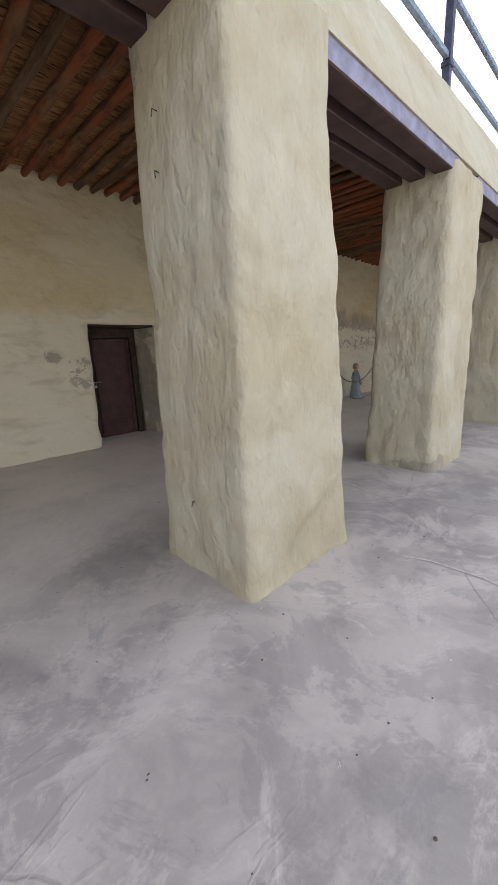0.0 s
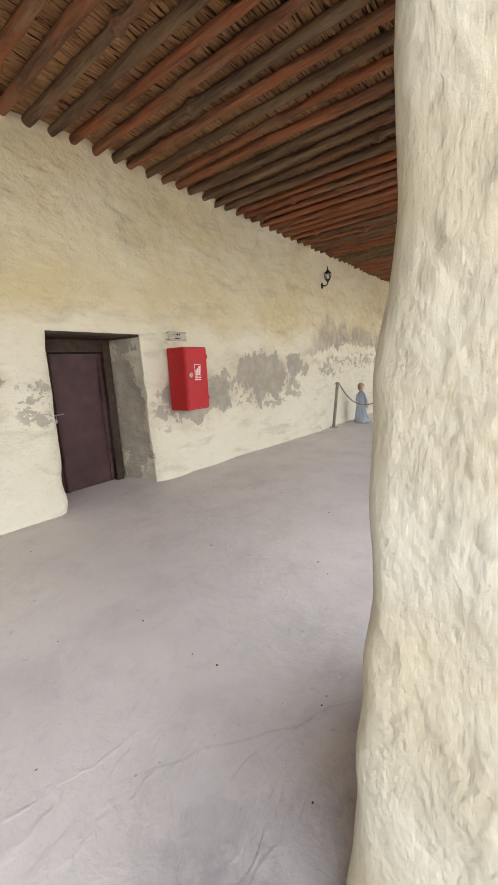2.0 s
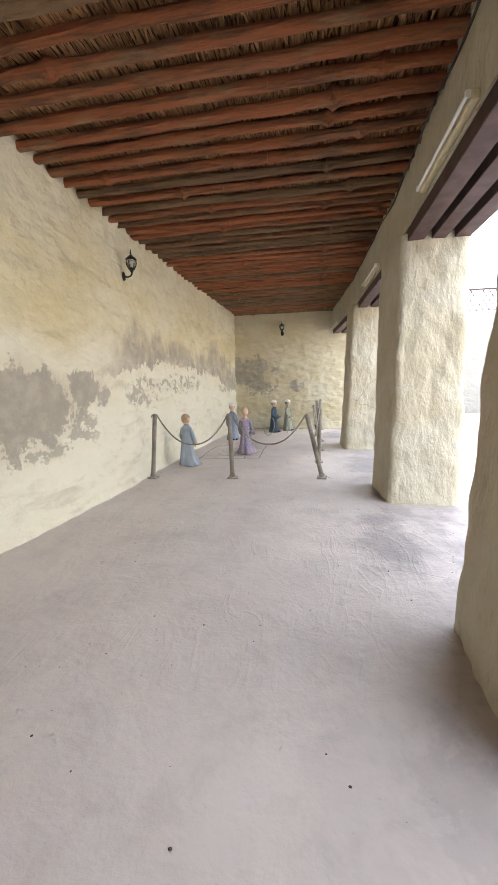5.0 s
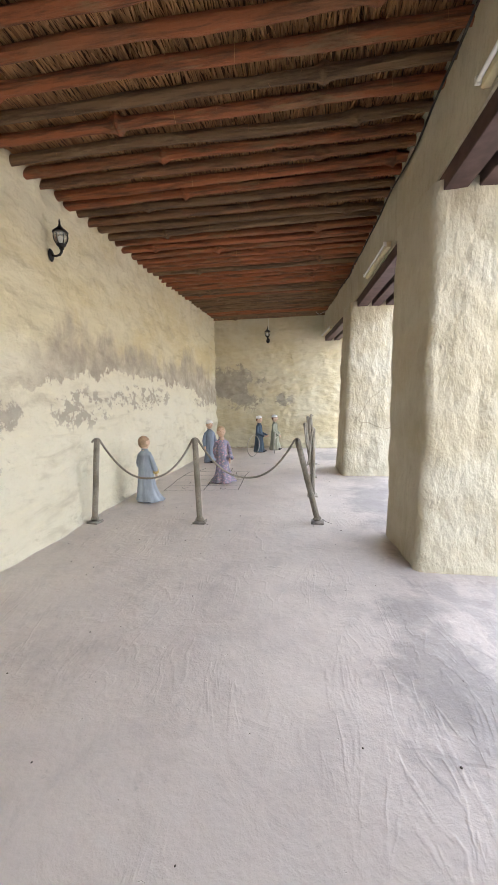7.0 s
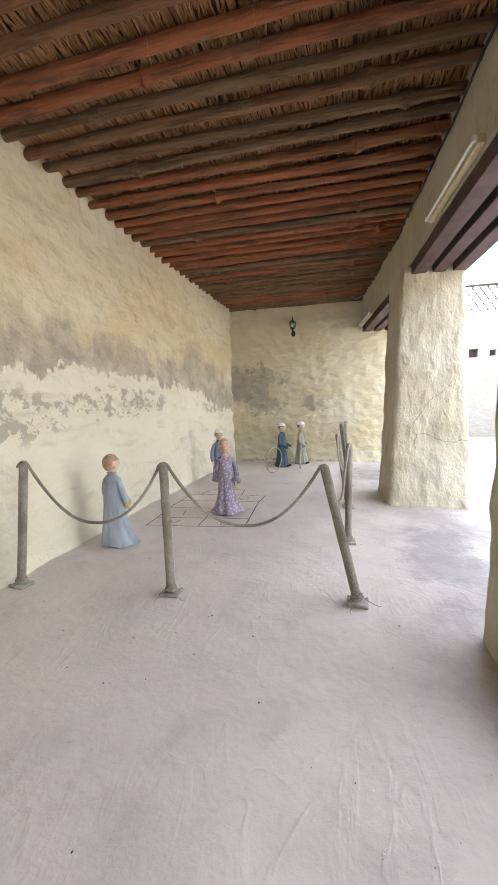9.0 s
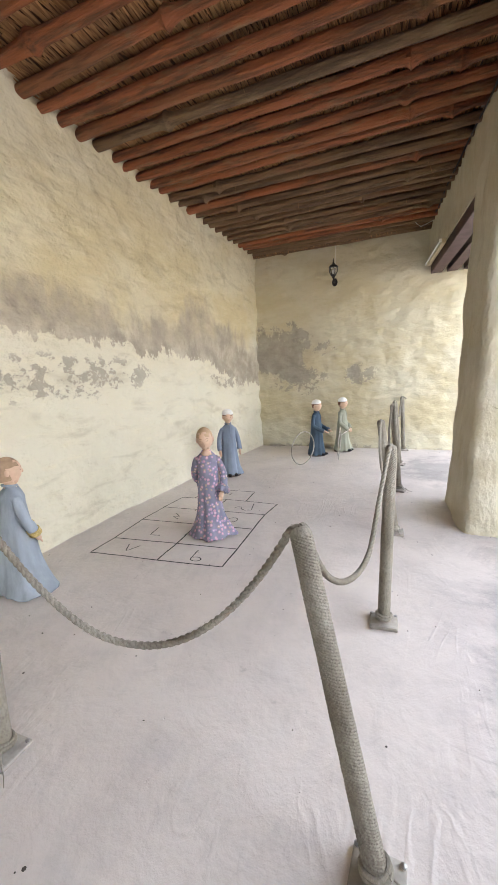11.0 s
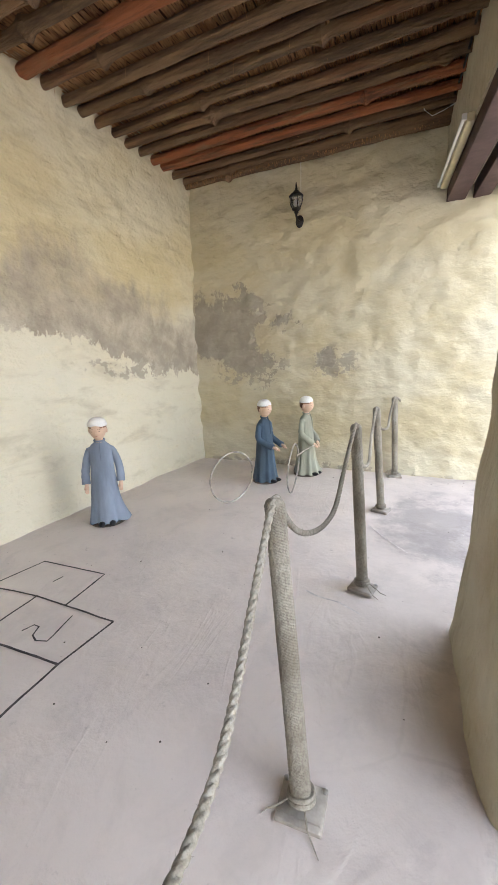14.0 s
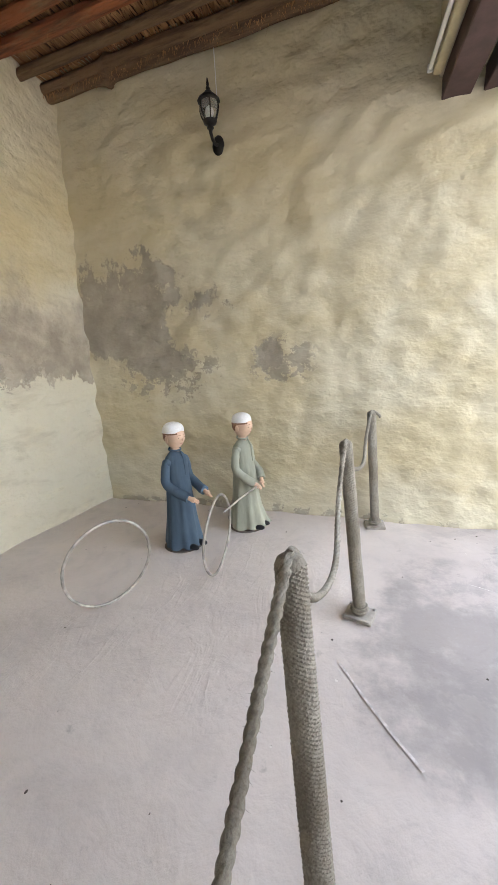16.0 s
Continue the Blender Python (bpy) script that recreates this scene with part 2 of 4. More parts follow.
    ridge = n.math("ABSOLUTE", n.math("SUBTRACT", n.noise(1.3, 4, 0.5, (1.2, 0.8, 1), distort=1.2), 0.5))
    n.bump(n.ramp(ridge, 0.06, 0.0), 0.12, 0.005)
    sweep = n.math("ABSOLUTE", n.math("SUBTRACT", n.noise(2.4, 3, 0.5, (1.6, 0.6, 1), distort=1.6), 0.5))
    n.bump(n.math("MULTIPLY", n.ramp(sweep, 0.07, 0.0), n.ramp(n.noise(0.9, 2), 0.42, 0.6)), 0.3, 0.006)
    chips = n.ramp(n.noise(17, 3, 0.55, distort=0.4), 0.735, 0.76)
    col = n.mix(n.math("MULTIPLY", chips, 0.6), col, (0.80, 0.75, 0.70))
    n.bump(chips, 0.7, -0.005)
    n.bump(n.noise(6, 5, 0.6, distort=0.8), 0.5, 0.012)
    n.bump(n.noise(22, 5, 0.65), 0.7, 0.0055)
    n.bump(line, 0.5, -0.004)
    return n.done(col, n.ramp(big, -0.6, 1.6))


M_FLOOR = concrete()


def log_wood():
    n = Nodes("rough ceiling pole")
    rnd = n.add("ShaderNodeObjectInfo").outputs["Random"]
    n.place = n.add("ShaderNodeTexCoord").outputs["Object"]
    shift = n.add("ShaderNodeVectorMath")
    n.put(shift.inputs[0], n.place)
    n.put(shift.inputs[1], n.add("ShaderNodeCombineXYZ", X=n.math("MULTIPLY", rnd, 37.0)).outputs[0])
    vec = shift.outputs[0]
    red = n.ramp(n.math("ADD", rnd, n.math("MULTIPLY", n.math("SUBTRACT", n.noise(0.8, 3, vec=vec), 0.5), 0.9)), 0.30, 0.74)
    col = n.mix(red, (0.185, 0.115, 0.063), (0.29, 0.102, 0.045))
    col = n.mix(n.math("MULTIPLY", n.ramp(n.noise(5, 6, 0.7, (0.25, 2.5, 2.5), vec=vec), 0.44, 0.64), 0.75), col, (0.065, 0.042, 0.028))
    col = n.mix(n.math("MULTIPLY", n.ramp(n.noise(4, 6, 0.7, (0.4, 1.5, 1.5), vec=vec), 0.52, 0.68), 0.6), col, (0.24, 0.165, 0.09))
    n.bump(n.noise(9, 6, 0.65, (0.22, 3, 3), vec=vec), 1.0, 0.026)
    n.bump(n.noise(60, 4, 0.6, (0.3, 2, 2), vec=vec), 0.4, 0.003)
    return n.done(col, 0.85)


M_LOG = log_wood()


def reed():
    n = Nodes("dry palm reeds")
    rnd = n.add("ShaderNodeNewGeometry").outputs["Random Per Island"]
    col = n.mix(rnd, (0.25, 0.125, 0.055), (0.50, 0.28, 0.12))
    col = n.mix(n.math("MULTIPLY", n.ramp(n.noise(3, 5), 0.5, 0.7), 0.5), col, (0.09, 0.05, 0.025))
    return n.done(col, 0.8)


M_REED = reed()
M_DARK = plain("dark thatch backing", (0.10, 0.058, 0.032), 0.95)
M_BEAM = plain("brown painted timber", (0.082, 0.052, 0.048), 0.6, vary=0.3, scale=6)
M_BEAM_OUT = plain("blue grey painted timber", (0.26, 0.26, 0.36), 0.6, vary=0.25, scale=8)
M_DOOR = plain("dark maroon door paint", (0.068, 0.033, 0.034), 0.5, vary=0.25, scale=5)
M_LINTEL = plain("dark lintel wood", (0.06, 0.042, 0.032), 0.8)
M_IRON = plain("black cast iron", (0.022, 0.021, 0.019), 0.5, 0.3, vary=0.4, scale=30)
M_STEEL = plain("worn steel", (0.42, 0.41, 0.39), 0.35, 0.9)
M_RED = plain("red enamel", (0.44, 0.016, 0.022), 0.35, vary=0.08, scale=5, bump=0.03)
M_WHITE = plain("white paint", (0.78, 0.78, 0.75), 0.5, vary=0.05, bump=0.03)
M_LABEL = plain("label print", (0.75, 0.62, 0.62), 0.5, vary=0.05, bump=0)
M_TUBE = plain("milky tube glass", (0.83, 0.84, 0.83), 0.2, vary=0.02, bump=0)
M_CREAM = plain("yellowed batten", (0.62, 0.55, 0.36), 0.5, vary=0.1)
M_CHALK = plain("charcoal line on concrete", (0.09, 0.08, 0.08), 0.95, vary=0.4, scale=40)
M_SCRAPE = plain("white scrape on concrete", (0.60, 0.56, 0.54), 0.95, vary=0.3, scale=30)
M_PLATE = plain("dusty grey base plate", (0.36, 0.33, 0.29), 0.85)
M_HOOP = plain("dull metal hoop", (0.44, 0.42, 0.38), 0.45, 0.5, vary=0.4)
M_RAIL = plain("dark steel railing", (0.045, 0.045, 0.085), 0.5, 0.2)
# rails of the same steel, with the light on them put into the colour
M_RAIL_LIT = plain("steel railing, lit tone painted in", (0.20, 0.26, 0.36), 0.5, 0.2)
M_DIRT = plain("dark crumbs", (0.10, 0.085, 0.07), 0.95)
M_CABLE = plain("black cable", (0.03, 0.028, 0.026), 0.6)
M_INK = plain("dark lettering", (0.05, 0.05, 0.05), 0.6, bump=0)
M_SKIN = plain("painted statue skin", (0.66, 0.47, 0.34), 0.55, vary=0.1, scale=12, bump=0.05)
M_HAIR = plain("painted brown hair", (0.20, 0.105, 0.06), 0.6)
M_FAIR = plain("painted fair hair", (0.52, 0.37, 0.23), 0.6, vary=0.15)
M_TAN = plain("painted tan hair", (0.40, 0.28, 0.18), 0.6)
M_LIP = plain("painted lips", (0.50, 0.24, 0.20), 0.5, bump=0)
M_CAP = plain("white embroidered cap", (0.80, 0.80, 0.78), 0.85, vary=0.08, scale=90, bump=0.6)
M_SHOE = plain("black shoe", (0.02, 0.02, 0.022), 0.5)
M_STAND = plain("grey brown statue stand", (0.17, 0.14, 0.12), 0.9)


def cloth(name, colour, fine=0.18):
    n = Nodes(name)
    col = n.mix(n.ramp(n.noise(6, 5, 0.6, (1, 1, 0.3)), 0.35, 0.7), [c * (1 - fine) for c in colour], [c * (1 + fine) for c in colour])
    n.bump(n.noise(14, 4, 0.6, (1, 1, 0.22)), 0.5, 0.012)
    n.bump(n.noise(260, 2), 0.25, 0.001)
    return n.done(col, 0.9)


def floral():
    n = Nodes("violet floral cloth")
    col = n.mix(n.ramp(n.noise(8, 4), 0.35, 0.7), (0.20, 0.205, 0.275), (0.27, 0.26, 0.335))
    v = n.add("ShaderNodeTexVoronoi", Scale=32.0, Vector=n.place)
    dist = n.math("ADD", v.outputs["Distance"], n.math("MULTIPLY", n.noise(70, 2), 0.25))
    pick = n.add("ShaderNodeSeparateColor", Color=v.outputs["Color"])
    petals = n.mix(n.ramp(pick.outputs[0], 0.4, 0.6), (0.52, 0.30, 0.38), (0.38, 0.30, 0.46))
    petals = n.mix(n.ramp(pick.outputs[1], 0.72, 0.76), petals, (0.42, 0.33, 0.28))
    col = n.mix(n.ramp(dist, 0.60, 0.50), col, petals)
    col = n.mix(n.ramp(dist, 0.36, 0.30), col, (0.66, 0.50, 0.54))
    n.bump(n.noise(14, 4, 0.6, (1, 1, 0.25)), 0.5, 0.012)
    return n.done(col, 0.9)


M_ROBE_BLUE = cloth("blue grey cloth", (0.235, 0.28, 0.355))
M_ROBE_DEEP = cloth("deep blue cloth", (0.08, 0.12, 0.165))
M_ROBE_GREEN = cloth("pale sage cloth", (0.36, 0.375, 0.30))
M_ROBE_PALE = cloth("pale blue cloth", (0.36, 0.41, 0.47))
M_FLORAL = floral()
M_SASH = plain("yellow gold trim", (0.55, 0.42, 0.16), 0.6, vary=0.3, scale=60)


def rope_fibre():
    n = Nodes("grey hemp rope")
    col = n.mix(n.ramp(n.noise(3, 5), 0.35, 0.7), (0.24, 0.215, 0.17), (0.44, 0.415, 0.355))
    col = n.mix(n.math("MULTIPLY", n.ramp(n.noise(120, 4, 0.7, (1, 1, 0.5)), 0.42, 0.66), 0.5), col, (0.13, 0.11, 0.085))
    n.bump(n.noise(240, 4, 0.7, (1, 1, 0.4)), 0.7, 0.003)
    return n.done(col, 0.95)


M_ROPE = rope_fibre()


def glass():
    n = Nodes("lantern glass")
    n.bsdf.inputs["Transmission Weight"].default_value = 0.85
    n.bsdf.inputs["IOR"].default_value = 1.45
    return n.done((0.8, 0.82, 0.8), 0.12)


M_GLASS = glass()


def acrylic():
    n = Nodes("clear acrylic plate")
    n.bsdf.inputs["Transmission Weight"].default_value = 0.9
    n.bsdf.inputs["IOR"].default_value = 1.3
    return n.done((0.9, 0.9, 0.88), 0.1)


M_ACRYLIC = acrylic()


# ---- mesh helpers ----
class Shape:
    """Collects vertices and faces for one mesh."""

    def __init__(self, *mats):
        self.v, self.f, self.m, self.mats, self.now = [], [], [], list(mats), 0

    def use(self, mat):
        if mat not in self.mats:
            self.mats.append(mat)
        self.now = self.mats.index(mat)
        return self

    def face(self, *ids):
        self.f.append(ids)
        self.m.append(self.now)

    def grid(self, rows, wrap=False, caps=False, skip=None):
        """Faces between rows of points; wrap closes each row."""
        base, w = len(self.v), len(rows[0])
        for r in rows:
            self.v.extend(tuple(p) for p in r)
        for i in range(len(rows) - 1):
            for j in range(w if wrap else w - 1):
                if skip and skip(i, j):
                    continue
                a, b = base + i * w + j, base + i * w + (j + 1) % w
                self.face(a, b, b + w, a + w)
        if caps:
            self.face(*[base + j for j in reversed(range(w))])
            self.face(*[base + (len(rows) - 1) * w + j for j in range(w)])
        return self

    def box(self, x0, x1, y0, y1, z0, z1, bev=0.004):
        b = min(bev, (x1 - x0) / 3, (y1 - y0) / 3, (z1 - z0) / 3)

        def ring(z, d):
            xa, xb, ya, yb = x0 + d, x1 - d, y0 + d, y1 - d
            return [(xa + b, ya, z), (xb - b, ya, z), (xb, ya + b, z), (xb, yb - b, z), (xb - b, yb, z), (xa + b, yb, z), (xa, yb - b, z), (xa, ya + b, z)]
        return self.grid([ring(z0, b), ring(z0 + b, 0), ring(z1 - b, 0), ring(z1, b)], True, True)

    def tube(self, path, radii, seg=10, caps=True, start=None):
        path = [Vector(p) for p in path]
        if not isinstance(radii, (list, tuple)):
            radii = [radii] * len(path)
        rows, side = [], None
        for i, p in enumerate(path):
            d = (path[min(i + 1, len(path) - 1)] - path[max(i - 1, 0)]).normalized()
            if side is None:
                side = d.orthogonal().normalized() if abs(d.z) < 0.9 else Vector((1, 0, 0))
            side = (side - d * side.dot(d)).normalized()
            up = d.cross(side)
            rows.append([p + radii[i] * (side * math.cos(a) + up * math.sin(a)) for a in (math.tau * k / seg for k in range(seg))])
        return self.grid(rows, True, caps)

    def ball(self, c, r, seg=14, rings=9, lo=0.0, hi=1.0):
        """An ellipsoid, or the slice of it between the shares lo and hi of its height angle."""
        rows = []
        for i in range(rings + 1):
            t = math.pi * (lo + (hi - lo) * i / rings)
            s, z = max(math.sin(t), 0.004), -math.cos(t)
            rows.append([(c[0] + r[0] * s * math.cos(a), c[1] + r[1] * s * math.sin(a), c[2] + r[2] * z) for a in (math.tau * k / seg for k in range(seg))])
        return self.grid(rows, True, True)

    def lathe(self, c, prof, seg=16):
        rows = [[(c[0] + r * math.cos(a), c[1] + r * math.sin(a), c[2] + z) for a in (math.tau * k / seg for k in range(seg))] for r, z in prof]
        return self.grid(rows, True, True)

    def build(self, name, smooth=True):
        me = bpy.data.meshes.new(name)
        me.from_pydata(self.v, [], self.f)
        for mat in self.mats:
            me.materials.append(mat)
        me.polygons.foreach_set("material_index", self.m)
        me.update()
        if smooth:
            me.shade_smooth()
            me.set_sharp_from_angle(angle=radians(42))
        return me


def thing(name, shape, label, category, group="", kind="", m=None, smooth=True):
    ob = new(name, shape.build(name, smooth) if shape else None)
    if m is not None:
        ob.matrix_world = m
    return tagged(ob, label, category, group, kind)


def part(name, shape, parent, label="", smooth=True):
    ob = new(name, shape.build(name, smooth))
    ob.parent = parent
    return tagged(ob, label)


def lump(x, y, z, seed=0.0, amp=1.0):
    """Uneven hand-laid plaster: broad swells, horizontal trowel lumps, small dents."""
    a = noise.noise(Vector((x * 0.9 + seed, y * 0.9, z * 0.9)))
    b = noise.noise(Vector((x * 3.0 + seed, y * 3.0, z * 4.4)))
    c = noise.noise(Vector((x * 6.5 + seed, y * 6.5, z * 7)))
    return amp * (0.024 * a + 0.016 * b + 0.0095 * c)


# ---- ground ----
def steps(*spans):
    out = []
    for a, b, d in spans:
        k = max(1, round((b - a) / d))
        out += [a + (b - a) * i / k for i in range(k)]
    return out + [spans[-1][1]]


def ground():
    xs = steps((-400, -40, 90), (-40, -8, 8), (-8, -6.6, 0.35), (-6.6, 0.6, 0.06), (0.6, 4, 0.4), (4, 16, 2), (16, 400, 96))
    ys = steps((-400, -40, 90), (-40, -4, 6), (-4, 0, 0.5), (0, 17, 0.06), (17, 24, 0.7), (24, 40, 4), (40, 400, 90))
    rows = []
    for y in ys:
        row = []
        for x in xs:
            near = 1.0 if -7 < x < 2 and -2 < y < 19 else 0.0
            h = near * (0.006 * noise.noise(Vector((x * 1.1, y * 1.1, 3))) + 0.0022 * noise.noise(Vector((x * 5, y * 5, 7))))
            row.append((x, y, h))
        rows.append(row)
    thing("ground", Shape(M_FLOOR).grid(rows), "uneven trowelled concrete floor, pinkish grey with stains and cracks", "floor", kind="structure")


ground()

# ---- long wall with its door recess ----
DY0, DY1, DTOP, DEEP = 3.29, 4.43, 1.915, 0.66
WALL_X, END_Y, NEAR_Y = -6.0, 15.88, -3.5


def sag(y):
    """The poles and the thatch hang lower towards the end wall."""
    return float(np.interp(y, (10.5, 15.8), (0, 0.10)))


def wall_in(y, z):
    """How far the long wall stands in: a thick foot half way, and a drift towards the end wall."""
    foot = float(np.interp(y, (6.5, 8.8, 11.5), (0, 0.12, 0))) * max(0.0, 1 - z / 2.6)
    return foot + float(np.interp(y, (10.0, 13.0, 15.9, 17), (0, 0.10, 0.25, 0.28))) * (1 - 0.06 * z) + float(np.interp(y, (12.0, 15.9), (0, 0.07))) * max(0.0, z - 1.6) / 2.1


def long_wall():
    ys = steps((NEAR_Y, 0, 0.25), (0, DY0, 0.055), (DY0, DY1, 0.06), (DY1, 16.6, 0.055))
    zs = steps((-0.1, DTOP, 0.055), (DTOP, 3.92, 0.055))

    def point(y, z):
        d = lump(0, y, z, 5.0, 1.7)
        foot = 0.03 * math.exp(-max(z, 0) / 0.10) * (0.6 + noise.noise(Vector((y * 2.2, 1, 1))))
        if z > 3.55:
            d += (z - 3.55) * (0.16 + 0.34 * noise.noise(Vector((y * 5.5, z * 4, 2))))
        yy, zz = y, z
        if z < DTOP + 0.4 and DY0 - 0.5 < y < DY1 + 0.5:
            yy += 0.022 * noise.noise(Vector((z * 3.5, y, 9))) + (0.05 if y > 3.8 else -0.04) * (1 - z / DTOP) * math.exp(-min(abs(y - DY0), abs(y - DY1)) * 4)
        ey = max(DY0 - y, 0, y - DY1)
        ez = max(z - DTOP, 0)
        near = math.hypot(ey, ez)
        rnd = 0.055 * math.exp(-near / 0.035)
        return (WALL_X + d + foot - rnd + wall_in(y, z), yy, zz)
    j0, j1 = ys.index(DY0), ys.index(DY1)
    k1 = zs.index(DTOP)
    s = Shape(M_WALL_L)
    s.grid([[point(y, z) for y in ys] for z in zs], skip=lambda i, j: i < k1 and j0 <= j < j1)
    rim = [point(DY0, z) for z in zs[:k1 + 1]] + [point(y, DTOP) for y in ys[j0 + 1:j1]] + [point(DY1, z) for z in reversed(zs[:k1 + 1])]
    rows = []
    for q in range(13):
        t = q / 12
        row = []
        for (x, y, z) in rim:
            wob = 0.018 * noise.noise(Vector((x + t * 2.0, y * 3, z * 3)))
            mid = 0.5 * (DY0 + DY1)
            out = 0.03 * min(1, t * 5) - 0.10 * t
            row.append((x + (WALL_X - DEEP - x) * t, y + (out + wob * (0 if q == 0 else 1)) * (-1 if y > mid else 1) * -1, z))
        rows.append(row)
    s.grid(rows)
    s.box(-6.95, -6.16, NEAR_Y, DY0 - 0.14, -0.1, 3.9)
    s.box(-6.95, -6.16, DY1 + 0.16, 16.6, -0.1, 3.9)
    s.box(-6.95, -6.16, DY0 - 0.14, DY1 + 0.16, DTOP + 0.10, 3.9)
    s.box(-7.1, -6.952, DY0 - 0.3, DY1 + 0.3, -0.1, DTOP + 0.4)
    thing("wall_west", s, "lumpy cream mud-plaster wall with bare grey cement patches", "wall", kind="structure")


long_wall()


def door():
    root = thing("door_1", None, "closed dark maroon double-leaf wooden door in a deep recess", "door", kind="structure", m=pose(-6.64, 3.86, 0))
    for name, y0, y1 in (("door_leaf", -0.62, -0.29), ("door_leaf", -0.286, 0.38)):
        part(name, Shape(M_DOOR).box(-0.05, 0, y0, y1, 0.012, 1.72, 0.008), root)
    strip = [(0.018 + 0.004 * noise.noise(Vector((z * 5, 0, 0))), -0.29 + 0.014 * noise.noise(Vector((z * 3, 4, 0))), z) for z in steps((0.02, 1.71, 0.06))]
    part("cover_strip", Shape(M_DOOR).tube(strip, 0.022, 8), root)
    part("cover_strip", Shape(M_DOOR).box(0, 0.022, 0.31, 0.35, 0.02, 1.71, 0.006), root)
    fr = Shape(M_LINTEL)
    fr.box(-0.06, 0.05, -0.72, -0.62, 0, 1.93, 0.008)
    fr.box(-0.06, 0.05, 0.385, 0.49, 0, 1.93, 0.008)
    fr.box(-0.06, 0.05, -0.615, 0.38, 1.73, 1.93, 0.008)
    part("door_frame", fr, root)
    h = Shape(M_STEEL)
    h.tube([(0.03, -0.42, 1.0), (0.045, -0.42, 1.0), (0.045, -0.23, 1.0), (0.03, -0.23, 1.0)], 0.007, 8)
    part("hasp", h, root, "steel hasp")
    p = Shape(M_STEEL).box(0.02, 0.045, -0.36, -0.31, 0.90, 0.95, 0.006)
    p.tube([(0.033, -0.353, 0.945), (0.033, -0.35, 0.99), (0.033, -0.335, 1.003), (0.033, -0.32, 0.99), (0.033, -0.317, 0.945)], 0.005, 6)
    part("padlock", p, root, "small steel padlock")


door()
lin = Shape(M_LINTEL)
lin.box(-6.62, -6.065, DY0 - 0.01, DY1 + 0.0, DTOP - 0.03, DTOP + 0.05, 0.01)
thing("door_lintel", lin, "dark weathered wooden lintel over the door recess", "lintel", kind="structure")

# ---- end wall ----


def end_wall():
    xs = steps((-6.3, -1.75, 0.035))
    zs = steps((-0.1, 3.92, 0.035))

    def point(x, z):
        d = lump(x, 0, z, 21.0, 0.5)
        u, w = x + 0.2 * z, z - 0.15 * x
        d += 0.022 * noise.noise(Vector((u * 4.8, 4, w * 7.6))) + 0.012 * noise.noise(Vector((u * 9, 9, w * 11)))
        foot = 0.04 * math.exp(-max(z, 0) / 0.08) * (0.6 + noise.noise(Vector((x * 2.2, 1, 8))))
        edge = 0.10 * math.exp(-(-1.75 - x) / 0.05) if x > -2.1 else 0
        corner = 0.10 * math.exp(-max(x + 6.0, 0) / 0.08)
        return (x, END_Y + d - foot + edge - corner, z)
    s = Shape(M_WALL_E)
    s.grid([[point(x, z) for x in xs] for z in zs])
    s.box(-6.3, -1.752, END_Y + 0.10, END_Y + 0.8, -0.1, 4.1, 0.05)
    thing("wall_north", s, "undulating cream mud-plaster end wall with a grey patch", "wall", kind="structure")


end_wall()


# ---- pillars ----
def pillar(x0, x1, y0, y1, tx0, tx1, ty0, ty1, seed, label, r=0.085, mat=M_PILLAR, skew=0.0):
    """A leaning, hand-plastered pillar: footprint at the ground, footprint at the top."""
    top = 3.06
    s = Shape(mat)
    rows = []
    for z in steps((-0.06, 0.3, 0.04), (0.3, top, 0.04)):
        t = max(0, min(1, z / top))
        a, b = x0 + (tx0 - x0) * t, x1 + (tx1 - x1) * t
        c, d = y0 + (ty0 - y0) * t, y1 + (ty1 - y1) * t
        rr = r * (1 + 0.35 * noise.noise(Vector((z * 1.5, seed, 0))))
        ring = []
        for (px, py, qa) in ((b - rr, c + rr, -90), (b - rr, d - rr, 0), (a + rr, d - rr, 90), (a + skew + rr, c + rr, 180)):
            for k in range(7):
                g = radians(qa + 90 * k / 6)
                ring.append((px + rr * math.cos(g), py + rr * math.sin(g)))
        full = []
        for i, p in enumerate(ring):
            q = ring[(i + 1) % len(ring)]
            gap = math.hypot(q[0] - p[0], q[1] - p[1])
            k = 20 if gap > 0.2 else 1
            full += [(p[0] + (q[0] - p[0]) * u / k, p[1] + (q[1] - p[1]) * u / k) for u in range(k)]
        cx, cy = 0.5 * (a + b), 0.5 * (c + d)
        out = []
        for (px, py) in full:
            w = Vector((px - cx, py - cy, 0)).normalized()
            m = lump(px, py, z * 0.7, seed, 1.4) + 0.007 * noise.noise(Vector((px * 10, py * 10, z * 8 + seed))) + 0.02 * math.exp(-max(z, 0) / 0.07) * (0.4 + noise.noise(Vector((px * 6, py * 6, seed))))
            m += 0.010 * noise.noise(Vector((px * 1.5, py * 1.5, z * 1.1 + seed)))
            out.append((px + w.x * m, py + w.y * m, z))
        rows.append(out)
    s.grid(rows, True, True)
    return thing("pillar", s, label, "pillar", "arcade pillars", kind="structure")


